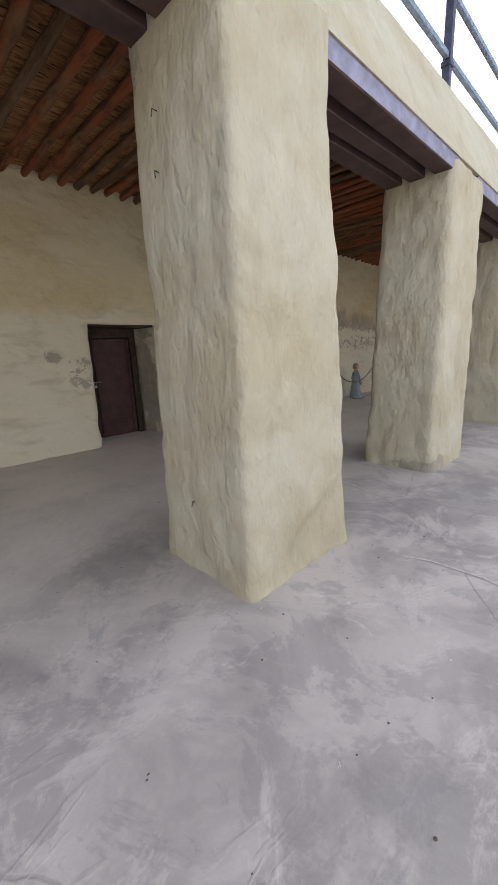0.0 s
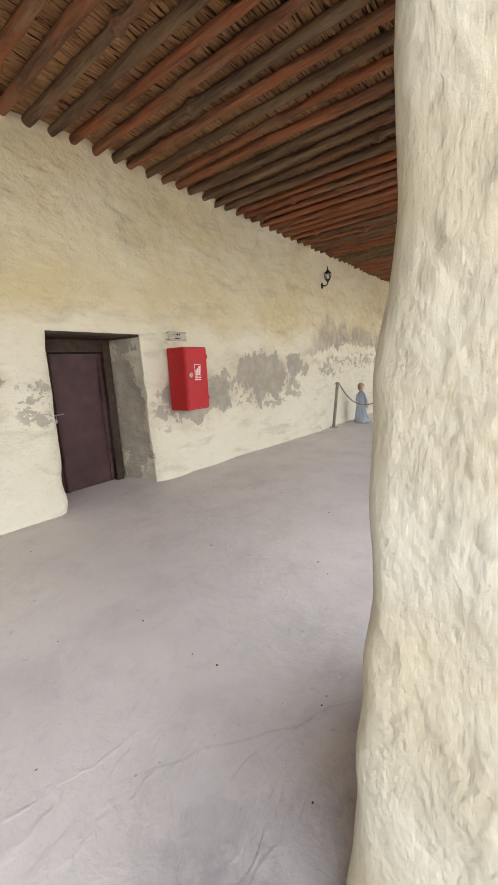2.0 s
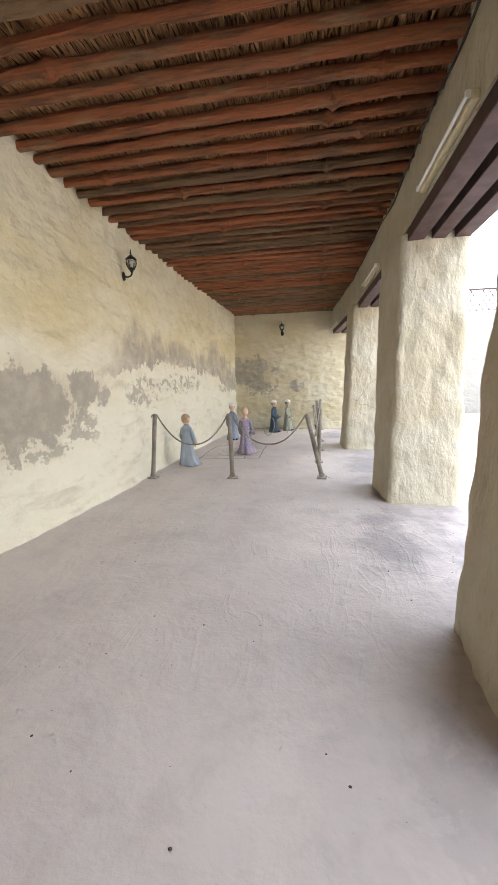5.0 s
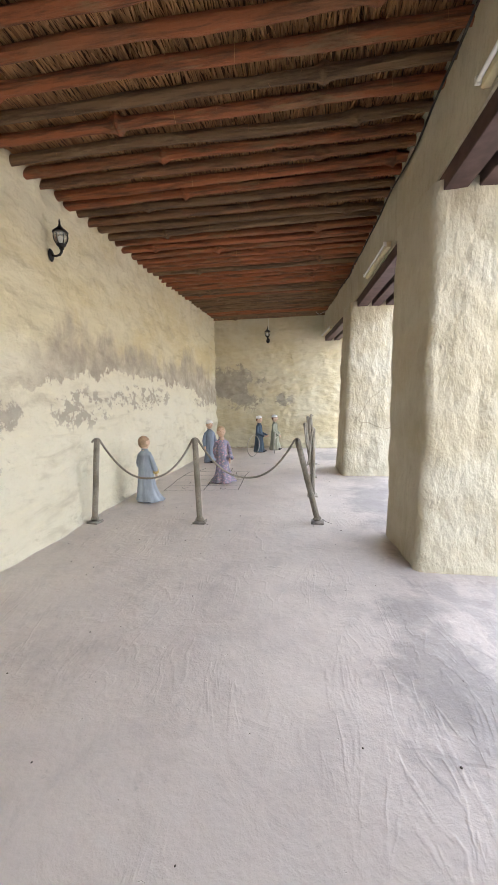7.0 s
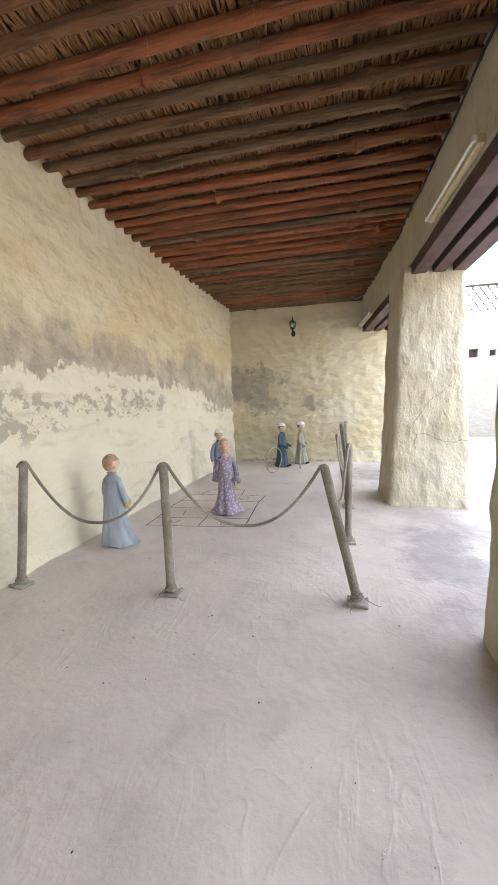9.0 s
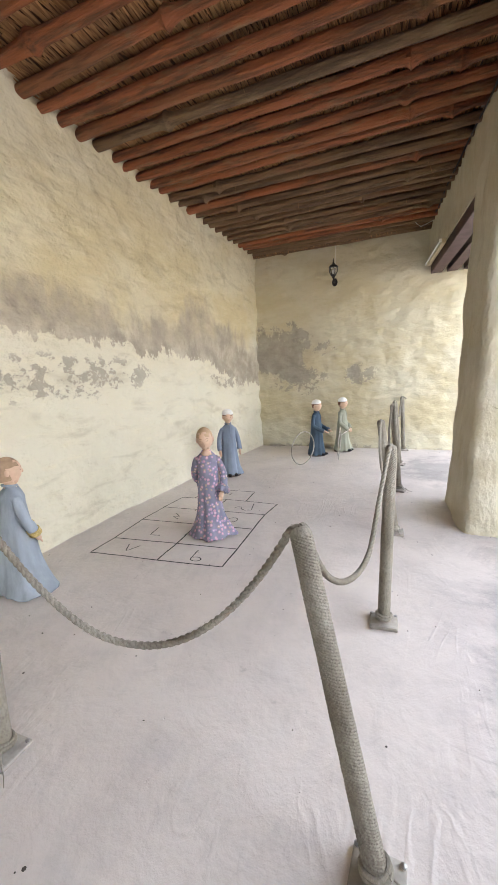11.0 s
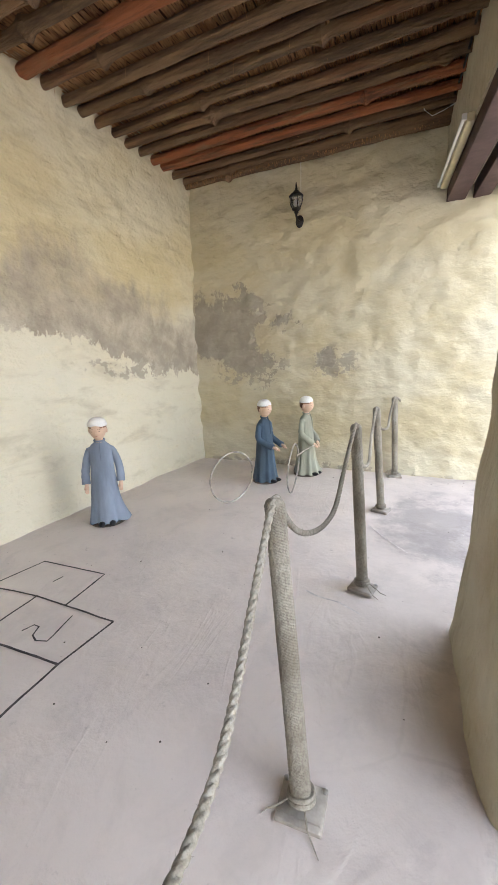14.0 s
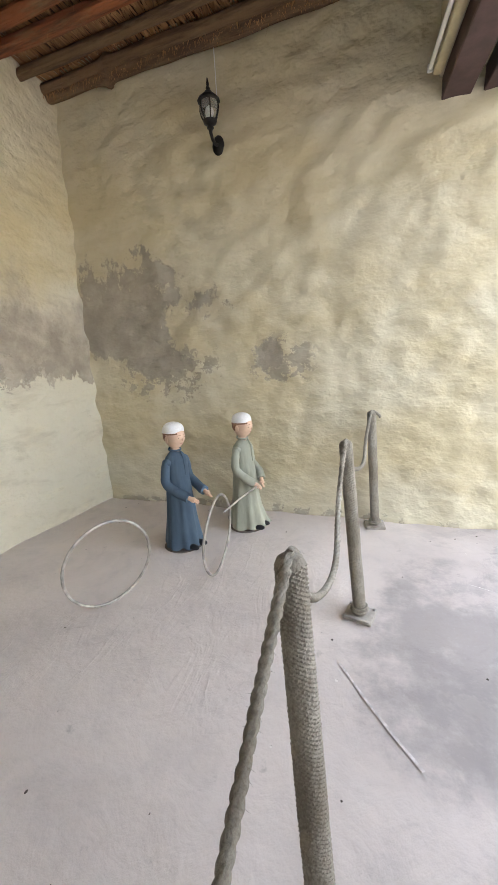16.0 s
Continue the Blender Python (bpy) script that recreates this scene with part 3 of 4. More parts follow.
pillar(-2.33, -1.45, 2.12, 3.14, -2.235, -1.44, 2.12, 2.87, 1.0, "thick lumpy cream plaster pillar at the arcade corner", 0.06)
pillar(-2.36, -1.53, 5.02, 6.04, -2.22, -1.50, 5.03, 5.95, 11.0, "thick lumpy cream plaster pillar with a mouldy foot")
pillar(-2.38, -1.50, 8.40, 9.32, -2.33, -1.52, 8.40, 9.30, 23.0, "thick lumpy cream plaster pillar with rounded edges", 0.08, skew=0.08)
pillar(-2.585, -1.57, 12.17, 13.12, -2.48, -1.70, 12.10, 12.97, 37.0, "thick lumpy cream plaster pillar with a branching crack", 0.075, mat=M_CRACKED, skew=0.03)


# ---- header wall over the pillars ----
def inner(y):
    """The inner face of the header wall, which draws in towards the end wall."""
    return float(np.interp(y, (-4, 9, 12.6, 15.9), (-2.2, -2.2, -2.36, -2.70)))


BEAM_Z0, BEAM_Z1 = 2.985, 3.115


def dip(y):
    """The beams hang a little lower towards the end wall."""
    return float(np.interp(y, (11.0, 15.9), (0, -0.055)))


def header():
    s = Shape(M_PILLAR)
    rows = []
    for y in steps((NEAR_Y, 0, 0.25), (0, END_Y + 0.3, 0.07)):
        a = inner(y)
        ring = []
        for (p, q) in ((a, BEAM_Z1), (a, 3.25), (a, 3.4), (a, 3.55), (a, 3.7), (a, 3.85), (a, 4.0), (a + 0.06, 4.12), (a + 0.17, 4.16), (a + 0.26, 4.11),
                       (a + 0.34, 3.95), (a + 0.42, 3.75), (a + 0.50, 3.55), (a + 0.57, 3.38), (a + 0.63, 3.22), (a + 0.67, BEAM_Z1), (a + 0.45, BEAM_Z1), (a + 0.22, BEAM_Z1)):
            m = lump(p, y, q, 51.0, 0.75)
            d = Vector((p - a - 0.32, 0, q - 3.6)).normalized()
            low = 0.25 if q <= BEAM_Z1 else 1
            ring.append((p + d.x * m * low, y, q + d.z * m * low + dip(y)))
        rows.append(ring)
    s.grid(rows, True, True)
    thing("header_wall", s, "lumpy cream plaster parapet wall above the arcade beams", "wall", kind="structure")


header()

for (ya, yb) in ((-3.4, 2.30), (2.96, 5.20), (5.78, 8.52), (9.16, 12.25), (12.85, 15.95)):
    for k, (off, w) in enumerate(((0.015, 0.17), (0.255, 0.15), (0.49, 0.165))):
        s = Shape(M_BEAM)
        rows = []
        for y in steps((ya, yb, 0.2)):
            a = inner(y) + off
            z0 = BEAM_Z0 + dip(y) + 0.006 * noise.noise(Vector((y, k, ya)))
            rows.append([(a, y, z0 + 0.006), (a + 0.006, y, z0), (a + w - 0.006, y, z0), (a + w, y, z0 + 0.006), (a + w, y, BEAM_Z1 + dip(y) - 0.004), (a, y, BEAM_Z1 + dip(y) - 0.004)])
        s.grid(rows, True, True)
        if k == 2:
            s.use(M_BEAM_OUT)
            s.grid([[(inner(y) + off + w + 0.003, y, BEAM_Z0 + dip(y) + 0.008), (inner(y) + off + w + 0.003, y, BEAM_Z1 + dip(y) - 0.006)] for y in steps((ya, yb, 0.2))])
        thing("lintel_beam", s, "brown painted timber beam with a blue-grey outer face" if k == 2 else "dark brown painted timber lintel beam", "beam", "lintel beams", smooth=False)


# ---- ceiling ----
def ceiling():
    s = Shape(M_DARK)
    s.box(-6.9, -1.95, NEAR_Y, END_Y + 0.4, 3.86, 4.02, 0.01)
    s.use(M_REED)
    rng = random.Random(4)
    for y0 in np.arange(0.0, 15.8, 0.42):
        x = -6.1
        while x < -2.05:
            w = rng.uniform(0.006, 0.016)
            a, ln = rng.gauss(0, 0.14), rng.uniform(0.42, 0.72)
            yc, z = y0 + 0.2 + rng.uniform(-0.12, 0.12), rng.uniform(3.815, 3.85) - sag(y0)
            dz = rng.gauss(0, 0.012)
            ca, sa = math.sin(a) * ln / 2, math.cos(a) * ln / 2
            e = [(x - ca, yc - sa, z - dz), (x + ca, yc + sa, z + dz)]
            b = len(s.v)
            for (px, py, pz) in e:
                s.v += [(px - w / 2, py, pz), (px, py, pz - w * 0.7), (px + w / 2, py, pz)]
            s.face(b, b + 1, b + 4, b + 3)
            s.face(b + 1, b + 2, b + 5, b + 4)
            x += rng.uniform(0.006, 0.012)
    for _ in range(420):
        x, y = rng.uniform(-6, -2.3), rng.uniform(0.5, 16)
        ln, sl = rng.uniform(0.06, 0.22), rng.gauss(0, 0.05)
        b = len(s.v)
        top = 3.83 - sag(y)
        s.v += [(x, y, top), (x + 0.005, y, top), (x + sl, y + rng.gauss(0, 0.03), top - ln)]
        s.face(b, b + 1, b + 2)
    thing("ceiling", s, "dry reed thatch laid over rough poles", "ceiling", kind="structure", smooth=False)


ceiling()


def log_mesh(k):
    s = Shape(M_LOG)
    rows = []
    xs = steps((-2.4, 2.4, 0.03))
    knots = [random.Random(k).uniform(-2.2, 2.2) for _ in range(17)]
    for x in xs:
        cy = 0.030 * noise.noise(Vector((x * 0.6, k * 7.1, 0))) + 0.010 * noise.noise(Vector((x * 2.3, k * 3.1, 5)))
        cz = 0.018 * noise.noise(Vector((x * 0.7, k * 5.3, 9)))
        base = 0.058 + 0.009 * noise.noise(Vector((x * 1.1, k * 2.7, 3))) + 0.0012 * x * (1 if k % 2 else -1)
        ring = []
        for q in range(14):
            g = math.tau * q / 14
            r = base + 0.011 * noise.noise(Vector((x * 2.6, math.cos(g) * 1.6 + k, math.sin(g) * 1.6)))
            for i, kn in enumerate(knots):
                face = max(0.0, math.cos(g - 2.4 * i))
                r += (0.006 + 0.003 * (i % 4)) * math.exp(-abs((x - kn) / (0.03 if x > kn else 0.055)) ** 1.2) * face ** 2
            ring.append((x, cy + r * math.cos(g), cz + r * math.sin(g)))
        rows.append(ring)
    return s.grid(rows, True, True).build("ceiling_log")


LOGS = [log_mesh(k) for k in range(9)]
rng = random.Random(11)
y = -3.3
while y < 15.82:
    ob = new("ceiling_log", rng.choice(LOGS))
    x_mid = -4.07
    ob.matrix_world = pose(x_mid, y, 3.766 - sag(y) + rng.uniform(-0.008, 0.012), 0, 0, rng.choice((0, 180)) + rng.gauss(0, 0.35)) @ Matrix.Diagonal((0.854, rng.uniform(0.62, 0.92), rng.uniform(0.74, 0.86), 1))
    tagged(ob, "rough knotty wooden ceiling pole under reed thatch", "ceiling pole", "ceiling poles")
    y += rng.uniform(0.205, 0.248) if y < 11 else rng.uniform(0.178, 0.212)

ob = new("ceiling_log", LOGS[3])
ob.matrix_world = pose(-4.2, 15.81, 3.65, 0, 0, 0) @ Matrix.Diagonal((0.80, 1.0, 0.9, 1))
tagged(ob, "rough knotty wooden ceiling pole against the end wall", "ceiling pole", "ceiling poles")
fringe = Shape(M_REED)
for _ in range(900):
    x = rng.uniform(-6.05, -2.7)
    w, ln = rng.uniform(0.006, 0.014), rng.uniform(0.02, 0.07)
    k = len(fringe.v)
    yy = 15.80 + rng.uniform(-0.05, 0.02)
    fringe.v += [(x, yy, 3.64), (x + w, yy, 3.64), (x + w * 0.6 + rng.gauss(0, 0.015), yy + rng.uniform(-0.03, 0.0), 3.64 - ln)]
    fringe.face(k, k + 1, k + 2)
tagged(thing("reed_fringe", fringe, "ragged reed ends hanging along the end wall", "thatch", smooth=False), kind="stuff")

# ---- fluorescent battens and cable along the header ----
for (ya, yb, z) in ((6.50, 7.66, 3.17), (9.90, 11.08, 3.17), (14.62, 15.80, 3.065)):
    mid = 0.5 * (ya + yb)
    turn = math.degrees(math.atan2(inner(yb) - inner(ya), yb - ya))
    root = thing("tube_light", None, "white fluorescent batten, unlit, on the header wall", "tube light", "tube lights", m=pose(inner(mid) - 0.048, mid, z, 0, 0, -turn))
    h = 0.5 * (yb - ya)
    part("batten", Shape(M_CREAM).box(-0.005, 0.045, -h, h, -0.035, 0.03, 0.006), root, "yellowed metal batten")
    part("tube", Shape(M_TUBE).tube([(-0.024, -h + 0.02, 0.005), (-0.024, h - 0.02, 0.005)], 0.014, 12), root, "milky glass tube")
    for e in (-h, h - 0.02):
        part("lamp_holder", Shape(M_WHITE).box(-0.04, -0.006, e, e + 0.02, -0.015, 0.028, 0.003), root)
cab = Shape(M_CABLE)
cab.tube([(inner(y) - 0.035 + 0.008 * math.sin(y * 3), y, 3.665 + 0.012 * math.sin(y * 5.3)) for y in steps((0, 15.75, 0.12))], 0.009, 6)
thing("cable", cab, "black cable run along the top of the header wall", "cable")
wire = Shape(M_WHITE)
wire.tube([(-2.95, 15.5, 3.90), (-2.93, 15.5, 3.62), (-2.86, 15.51, 3.56), (-2.77, 15.55, 3.6), (-2.62, 15.57, 3.66)], 0.0035, 5)
thing("loose_wire", wire, "thin white wire hanging in a loop under the poles", "wire")
wire = Shape(M_WHITE)
wire.tube([(-4.21, END_Y - 0.035, 3.75), (-4.205, END_Y - 0.04, 3.5), (-4.21, END_Y - 0.03, 3.2)], 0.004, 5)
thing("lamp_wire", wire, "thin pale wire down to the wall lantern", "wire")


# ---- wall lanterns ----
def lantern(m, label):
    root = thing("wall_lantern", None, label, "wall lamp", "wall lanterns", m=m)
    p = Shape(M_IRON).lathe((0, 0, 0), [(0.004, 0.0), (0.05, 0.002), (0.056, 0.008), (0.048, 0.016), (0.03, 0.024), (0.004, 0.03)], 12)
    plate = part("backplate", p, root)
    plate.matrix_local = pose(0, 0.015, 0.05, 90, 0, 0) @ Matrix.Diagonal((0.9, 1.25, 1, 1))
    arm = [(0, 0.0, 0.05), (0, -0.05, 0.035), (0, -0.10, 0.045), (0, -0.125, 0.075), (0, -0.125, 0.11)]
    part("arm", Shape(M_IRON).tube(arm, [0.014, 0.012, 0.012, 0.013, 0.016], 8), root)
    c = (0, -0.125, 0)
    part("cup", Shape(M_IRON).lathe(c, [(0.012, 0.09), (0.026, 0.105), (0.022, 0.12), (0.046, 0.135), (0.052, 0.15), (0.044, 0.155), (0.01, 0.156)], 12), root)
    part("glass", Shape(M_GLASS).lathe(c, [(0.042, 0.156), (0.062, 0.19), (0.070, 0.225), (0.066, 0.262)], 18), root, "smoky lantern glass")
    for k in range(6):
        g = math.tau * k / 6
        rib = [(r * math.cos(g), -0.125 + r * math.sin(g), z) for r, z in ((0.046, 0.153), (0.066, 0.19), (0.074, 0.225), (0.070, 0.264))]
        part("rib", Shape(M_IRON).tube(rib, 0.0055, 6), root)
    part("bulb", Shape(M_WHITE).ball((0, -0.125, 0.205), (0.022, 0.022, 0.035), 10, 7), root, "white bulb")
    cap = Shape(M_IRON).lathe(c, [(0.01, 0.264), (0.074, 0.264), (0.084, 0.272), (0.080, 0.282), (0.058, 0.302), (0.036, 0.318), (0.026, 0.332), (0.012, 0.342), (0.016, 0.352), (0.009, 0.366), (0.011, 0.38), (0.004, 0.415), (0.001, 0.42)], 12)
    part("cap", cap, root, "peaked iron cap with a finial")


lantern(pose(WALL_X + 0.02, 9.23, 3.05, 0, 0, 90), "black iron wall lantern under the poles of the long wall")
lantern(pose(-4.23, END_Y - 0.02, 2.95, 0, 0, 0), "black iron wall lantern high on the end wall")


# ---- red cabinet and sign ----
def fire_cabinet():
    root = thing("fire_extinguisher_cabinet", None, "red steel fire extinguisher cabinet on the plaster wall", "fire cabinet", m=pose(-5.64, 4.98, 0.935))
    part("body", Shape(M_RED).box(-0.335, -0.012, -0.20, 0.195, 0, 0.81, 0.006), root)
    dr = part("cabinet_door", Shape(M_RED).box(-0.010, 0.006, -0.185, 0.185, 0.018, 0.792, 0.005), root)
    lock = Shape(M_STEEL).lathe((0, 0, 0), [(0.03, 0), (0.031, 0.006), (0.022, 0.010), (0.02, 0.006), (0.004, 0.007)], 16)
    lk = part("lock", lock, dr, "round chrome lock")
    lk.matrix_local = pose(0.006, -0.115, 0.455, 0, 90, 0)
    lab = Shape(M_LABEL)
    for (a, b, c, d) in ((-0.05, 0.06, 0.582, 0.588), (-0.05, 0.06, 0.432, 0.438), (-0.05, -0.044, 0.438, 0.582), (0.054, 0.06, 0.438, 0.582),
                         (-0.035, -0.016, 0.445, 0.52), (-0.010, 0.012, 0.445, 0.54), (0.018, 0.044, 0.445, 0.565), (-0.05, 0.06, 0.408, 0.42), (-0.05, 0.06, 0.385, 0.398)):
        lab.box(0.0065, 0.0085, a, b, c, d, 0.0005)
    part("pictogram", lab, dr, "white pictogram and bars of lettering")
    for z in (0.12, 0.66):
        part("hinge", Shape(M_RED).tube([(0.004, 0.19, z), (0.004, 0.19, z + 0.05)], 0.006, 8), root)


fire_cabinet()


def sign():
    root = thing("door_sign", None, "small clear acrylic sign on steel studs with dark lettering", "sign", m=pose(-5.935, 4.95, 1.9))
    part("plate", Shape(M_ACRYLIC).box(-0.003, 0.003, -0.16, 0.16, -0.06, 0.06, 0.001), root)
    for a in (-0.145, 0.145):
        for b in (-0.045, 0.045):
            part("stud", Shape(M_STEEL).tube([(-0.05, a, b), (0.009, a, b)], 0.008, 8), root)
    ink = Shape(M_INK)
    for (a, b, c, d) in ((-0.03, 0.055, 0.012, 0.024), (-0.01, 0.02, 0.024, 0.034), (0.035, 0.045, 0.024, 0.04), (-0.015, -0.005, -0.001, 0.006), (-0.04, 0.05, -0.036, -0.02)):
        ink.box(0.0035, 0.0045, a, b, c, d, 0.0003)
    part("lettering", ink, root)


sign()

# ---- roof railing and yard ----
LX = -1.98
rail = thing("roof_railing", None, "dark blue steel railing on the roof parapet", "railing", m=pose(LX, 0, 4.1))
for yy in (-1.3, 2.3, 5.9, 9.5, 13.1):
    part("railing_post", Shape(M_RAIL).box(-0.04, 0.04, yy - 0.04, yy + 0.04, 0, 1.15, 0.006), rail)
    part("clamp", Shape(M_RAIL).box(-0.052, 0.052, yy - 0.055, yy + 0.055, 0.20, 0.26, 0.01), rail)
# rails take the painted-lit tone, posts the dark one
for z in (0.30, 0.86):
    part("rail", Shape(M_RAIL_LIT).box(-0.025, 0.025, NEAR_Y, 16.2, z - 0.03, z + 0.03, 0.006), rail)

YB = 21.4
yard = thing("yard_building", None, "whitewashed building across the yard with a lattice parapet", "building", m=pose(0, 0, 0))
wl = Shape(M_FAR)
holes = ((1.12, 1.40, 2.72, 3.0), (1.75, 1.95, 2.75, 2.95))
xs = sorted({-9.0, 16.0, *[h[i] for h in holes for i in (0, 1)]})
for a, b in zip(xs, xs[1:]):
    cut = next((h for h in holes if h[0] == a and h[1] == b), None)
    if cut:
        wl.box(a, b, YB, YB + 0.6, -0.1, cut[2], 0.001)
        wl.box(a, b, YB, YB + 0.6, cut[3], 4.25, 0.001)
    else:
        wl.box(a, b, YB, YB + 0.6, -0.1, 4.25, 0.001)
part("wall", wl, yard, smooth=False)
for h in holes:
    w = Shape(M_LINTEL)
    w.box(h[0], h[1], YB + 0.15, YB + 0.2, h[2], h[3], 0.004)
    part("window", w, yard, "small dark shuttered window")
lat = Shape(M_LINTEL)
for k in range(-12, 30):
    x = k * 0.24
    lat.tube([(x, YB + 0.2, 4.28), (x + 0.55, YB + 0.2, 5.1)], 0.02, 4)
    lat.tube([(x + 0.55, YB + 0.22, 4.28), (x, YB + 0.22, 5.1)], 0.02, 4)
lat.box(-3, 8, YB + 0.17, YB + 0.25, 5.1, 5.16)
lat.box(-3, 8, YB + 0.17, YB + 0.25, 4.252, 4.30)
part("lattice", lat, yard, "brown diamond lattice railing")
# added walls out of view: they cut horizon light and bounce sun inside
for name, dims in (("unseen_wall_east", (11, 11.6, -9, YB - 0.02, -0.1, 4.6)), ("unseen_wall_south", (-1.5, 10.98, -9, -8.4, -0.1, 3.4)), ("unseen_wall_closing", (-6.15, -2.25, NEAR_Y - 0.3, NEAR_Y - 0.01, -0.1, 3.95))):
    thing(name, Shape(M_YARD).box(*dims, 0.03), "plain cream plaster wall, unseen, added to close the yard and bounce light", "wall", kind="structure", smooth=False)


# ---- rope barrier ----
POSTS = (((-5.778, 9.343), (-5.72, 9.42, 1.02)), ((-4.475, 9.438), (-4.51, 9.49, 1.005)), ((-3.078, 9.545), (-3.31, 9.68, 0.97)), ((-3.118, 10.72), (-3.10, 10.90, 0.99)),
         ((-3.09, 12.02), (-3.225, 12.18, 0.972)), ((-3.073, 13.30), (-3.16, 13.43, 1.005)), ((-3.083, 14.61), (-3.165, 14.68, 0.95)), ((-3.03, 15.74), (-3.07, 15.71, 0.94)))


def fibre(s, root, tip, w=0.0005):
    """One loose hair of hemp."""
    b = len(s.v)
    x, y, z = root
    s.v += [(x - w, y, z), (x + w, y, z), (x, y + w, z + w), tuple(tip)]
    s.face(b, b + 1, b + 3)
    s.face(b + 1, b + 2, b + 3)
    s.face(b + 2, b, b + 3)


def post_mesh():
    s = Shape(M_ROPE)
    rows, h, seg, n = [], 0.97, 48, 460
    for i in range(n + 1):
        z = h * i / n
        ring = []
        for k in range(seg):
            g = math.tau * k / seg
            u = z / 0.0095 + 12 * k / seg + 0.25 * noise.noise(Vector((math.cos(g), math.sin(g), z * 9)))
            lay = abs(math.sin(math.pi * u)) ** 0.7
            strand = 0.0017 * math.sin(19 * g + u * 5.0)
            fuzz = 0.0016 * noise.noise(Vector((math.cos(g) * 5, math.sin(g) * 5, z * 60)))
            r = 0.0300 + 0.0038 * lay + strand * lay + fuzz + 0.0012 * noise.noise(Vector((math.cos(g), math.sin(g), z * 5)))
            ring.append((r * math.cos(g), r * math.sin(g), z))
        rows.append(ring)
    for z, r in ((0.977, 0.031), (0.986, 0.027), (0.992, 0.018), (0.995, 0.006)):
        rows.append([(r * math.cos(math.tau * k / seg), r * math.sin(math.tau * k / seg), z) for k in range(seg)])
    s.grid(rows, True, True)
    hair = random.Random(6)
    for _ in range(700):
        g, z = hair.uniform(0, math.tau), hair.uniform(0.03, 0.96)
        g2, ln = g + hair.gauss(0, 0.5), hair.uniform(0.002, 0.006)
        fibre(s, (0.032 * math.cos(g), 0.032 * math.sin(g), z), ((0.032 + ln) * math.cos(g2), (0.032 + ln) * math.sin(g2), z + hair.gauss(0, 0.012)))
    return s


def barrier_post():
    root = thing("rope_post", None, "wooden post wrapped in grey hemp rope, on a dusty base plate", "barrier post", "rope barrier posts")
    part("wrapped_pole", post_mesh(), root)
    bind = Shape(M_ROPE)
    for z, rr in ((0.018, 0.041), (0.033, 0.039)):
        bind.tube([(rr * math.cos(g), rr * math.sin(g), z + 0.004 * math.sin(2 * g)) for g in (math.tau * k / 20 for k in range(21))], 0.008, 7)
    part("binding", bind, root, "rope coils at the foot")
    return root


first = None
for i, ((bx, by), (tx, ty, tz)) in enumerate(POSTS):
    axis = (Vector((tx, ty, tz)) - Vector((bx, by, 0.03))).normalized()
    m = Matrix.Translation((bx, by, 0.028)) @ axis.to_track_quat("Z", "Y").to_matrix().to_4x4() @ pose(0, 0, 0, 0, 0, 47 * i) @ Matrix.Diagonal((1, 1, (Vector((tx, ty, tz)) - Vector((bx, by, 0.03))).length / 0.985, 1))
    if first is None:
        first = barrier_post()
        first.matrix_world = m
    else:
        copy_thing(first, m)
plate_rng = random.Random(3)
for (bx, by), top in POSTS:
    bp = thing("base_plate", None, "dusty grey wooden base plate screwed under a rope post", "base plate", "post base plates", m=pose(bx, by, 0, 0, 0, plate_rng.uniform(-14, 14)))
    part("board", Shape(M_PLATE).box(-0.075, 0.075, -0.065, 0.07, 0.0, 0.02, 0.004), bp)
    part("board", Shape(M_PLATE).box(-0.072, 0.07, -0.07, -0.048, 0.021, 0.03, 0.004), bp)
    part("bolt", Shape(M_STEEL).lathe((0.065, 0.055, 0.022), [(0.009, 0), (0.009, 0.006), (0.003, 0.009)], 8), bp)
    part("bolt", Shape(M_STEEL).lathe((-0.065, 0.055, 0.022), [(0.009, 0), (0.009, 0.006), (0.003, 0.009)], 8), bp)


twine_rng = random.Random(21)
for i in (1, 2, 4, 5):
    bx, by = POSTS[i][0]
    for _ in range(2):
        tw = Shape(M_ROPE)
        ang, ln = twine_rng.uniform(-2.6, 0.4), twine_rng.uniform(0.09, 0.17)
        c, d = math.cos(ang), math.sin(ang)
        tw.tube([(bx + 0.045 * c, by + 0.045 * d, 0.052), (bx + 0.08 * c, by + 0.08 * d, 0.034), (bx + ln * c, by + (ln - 0.02) * d, 0.012), (bx + (ln + 0.03) * c - 0.02 * d, by + (ln + 0.02) * d, 0.010)], [0.003, 0.003, 0.0025, 0.0015], 6)
        thing("twine_end", tw, "loose end of twine tied round the foot of a post", "twine", "twine ends")


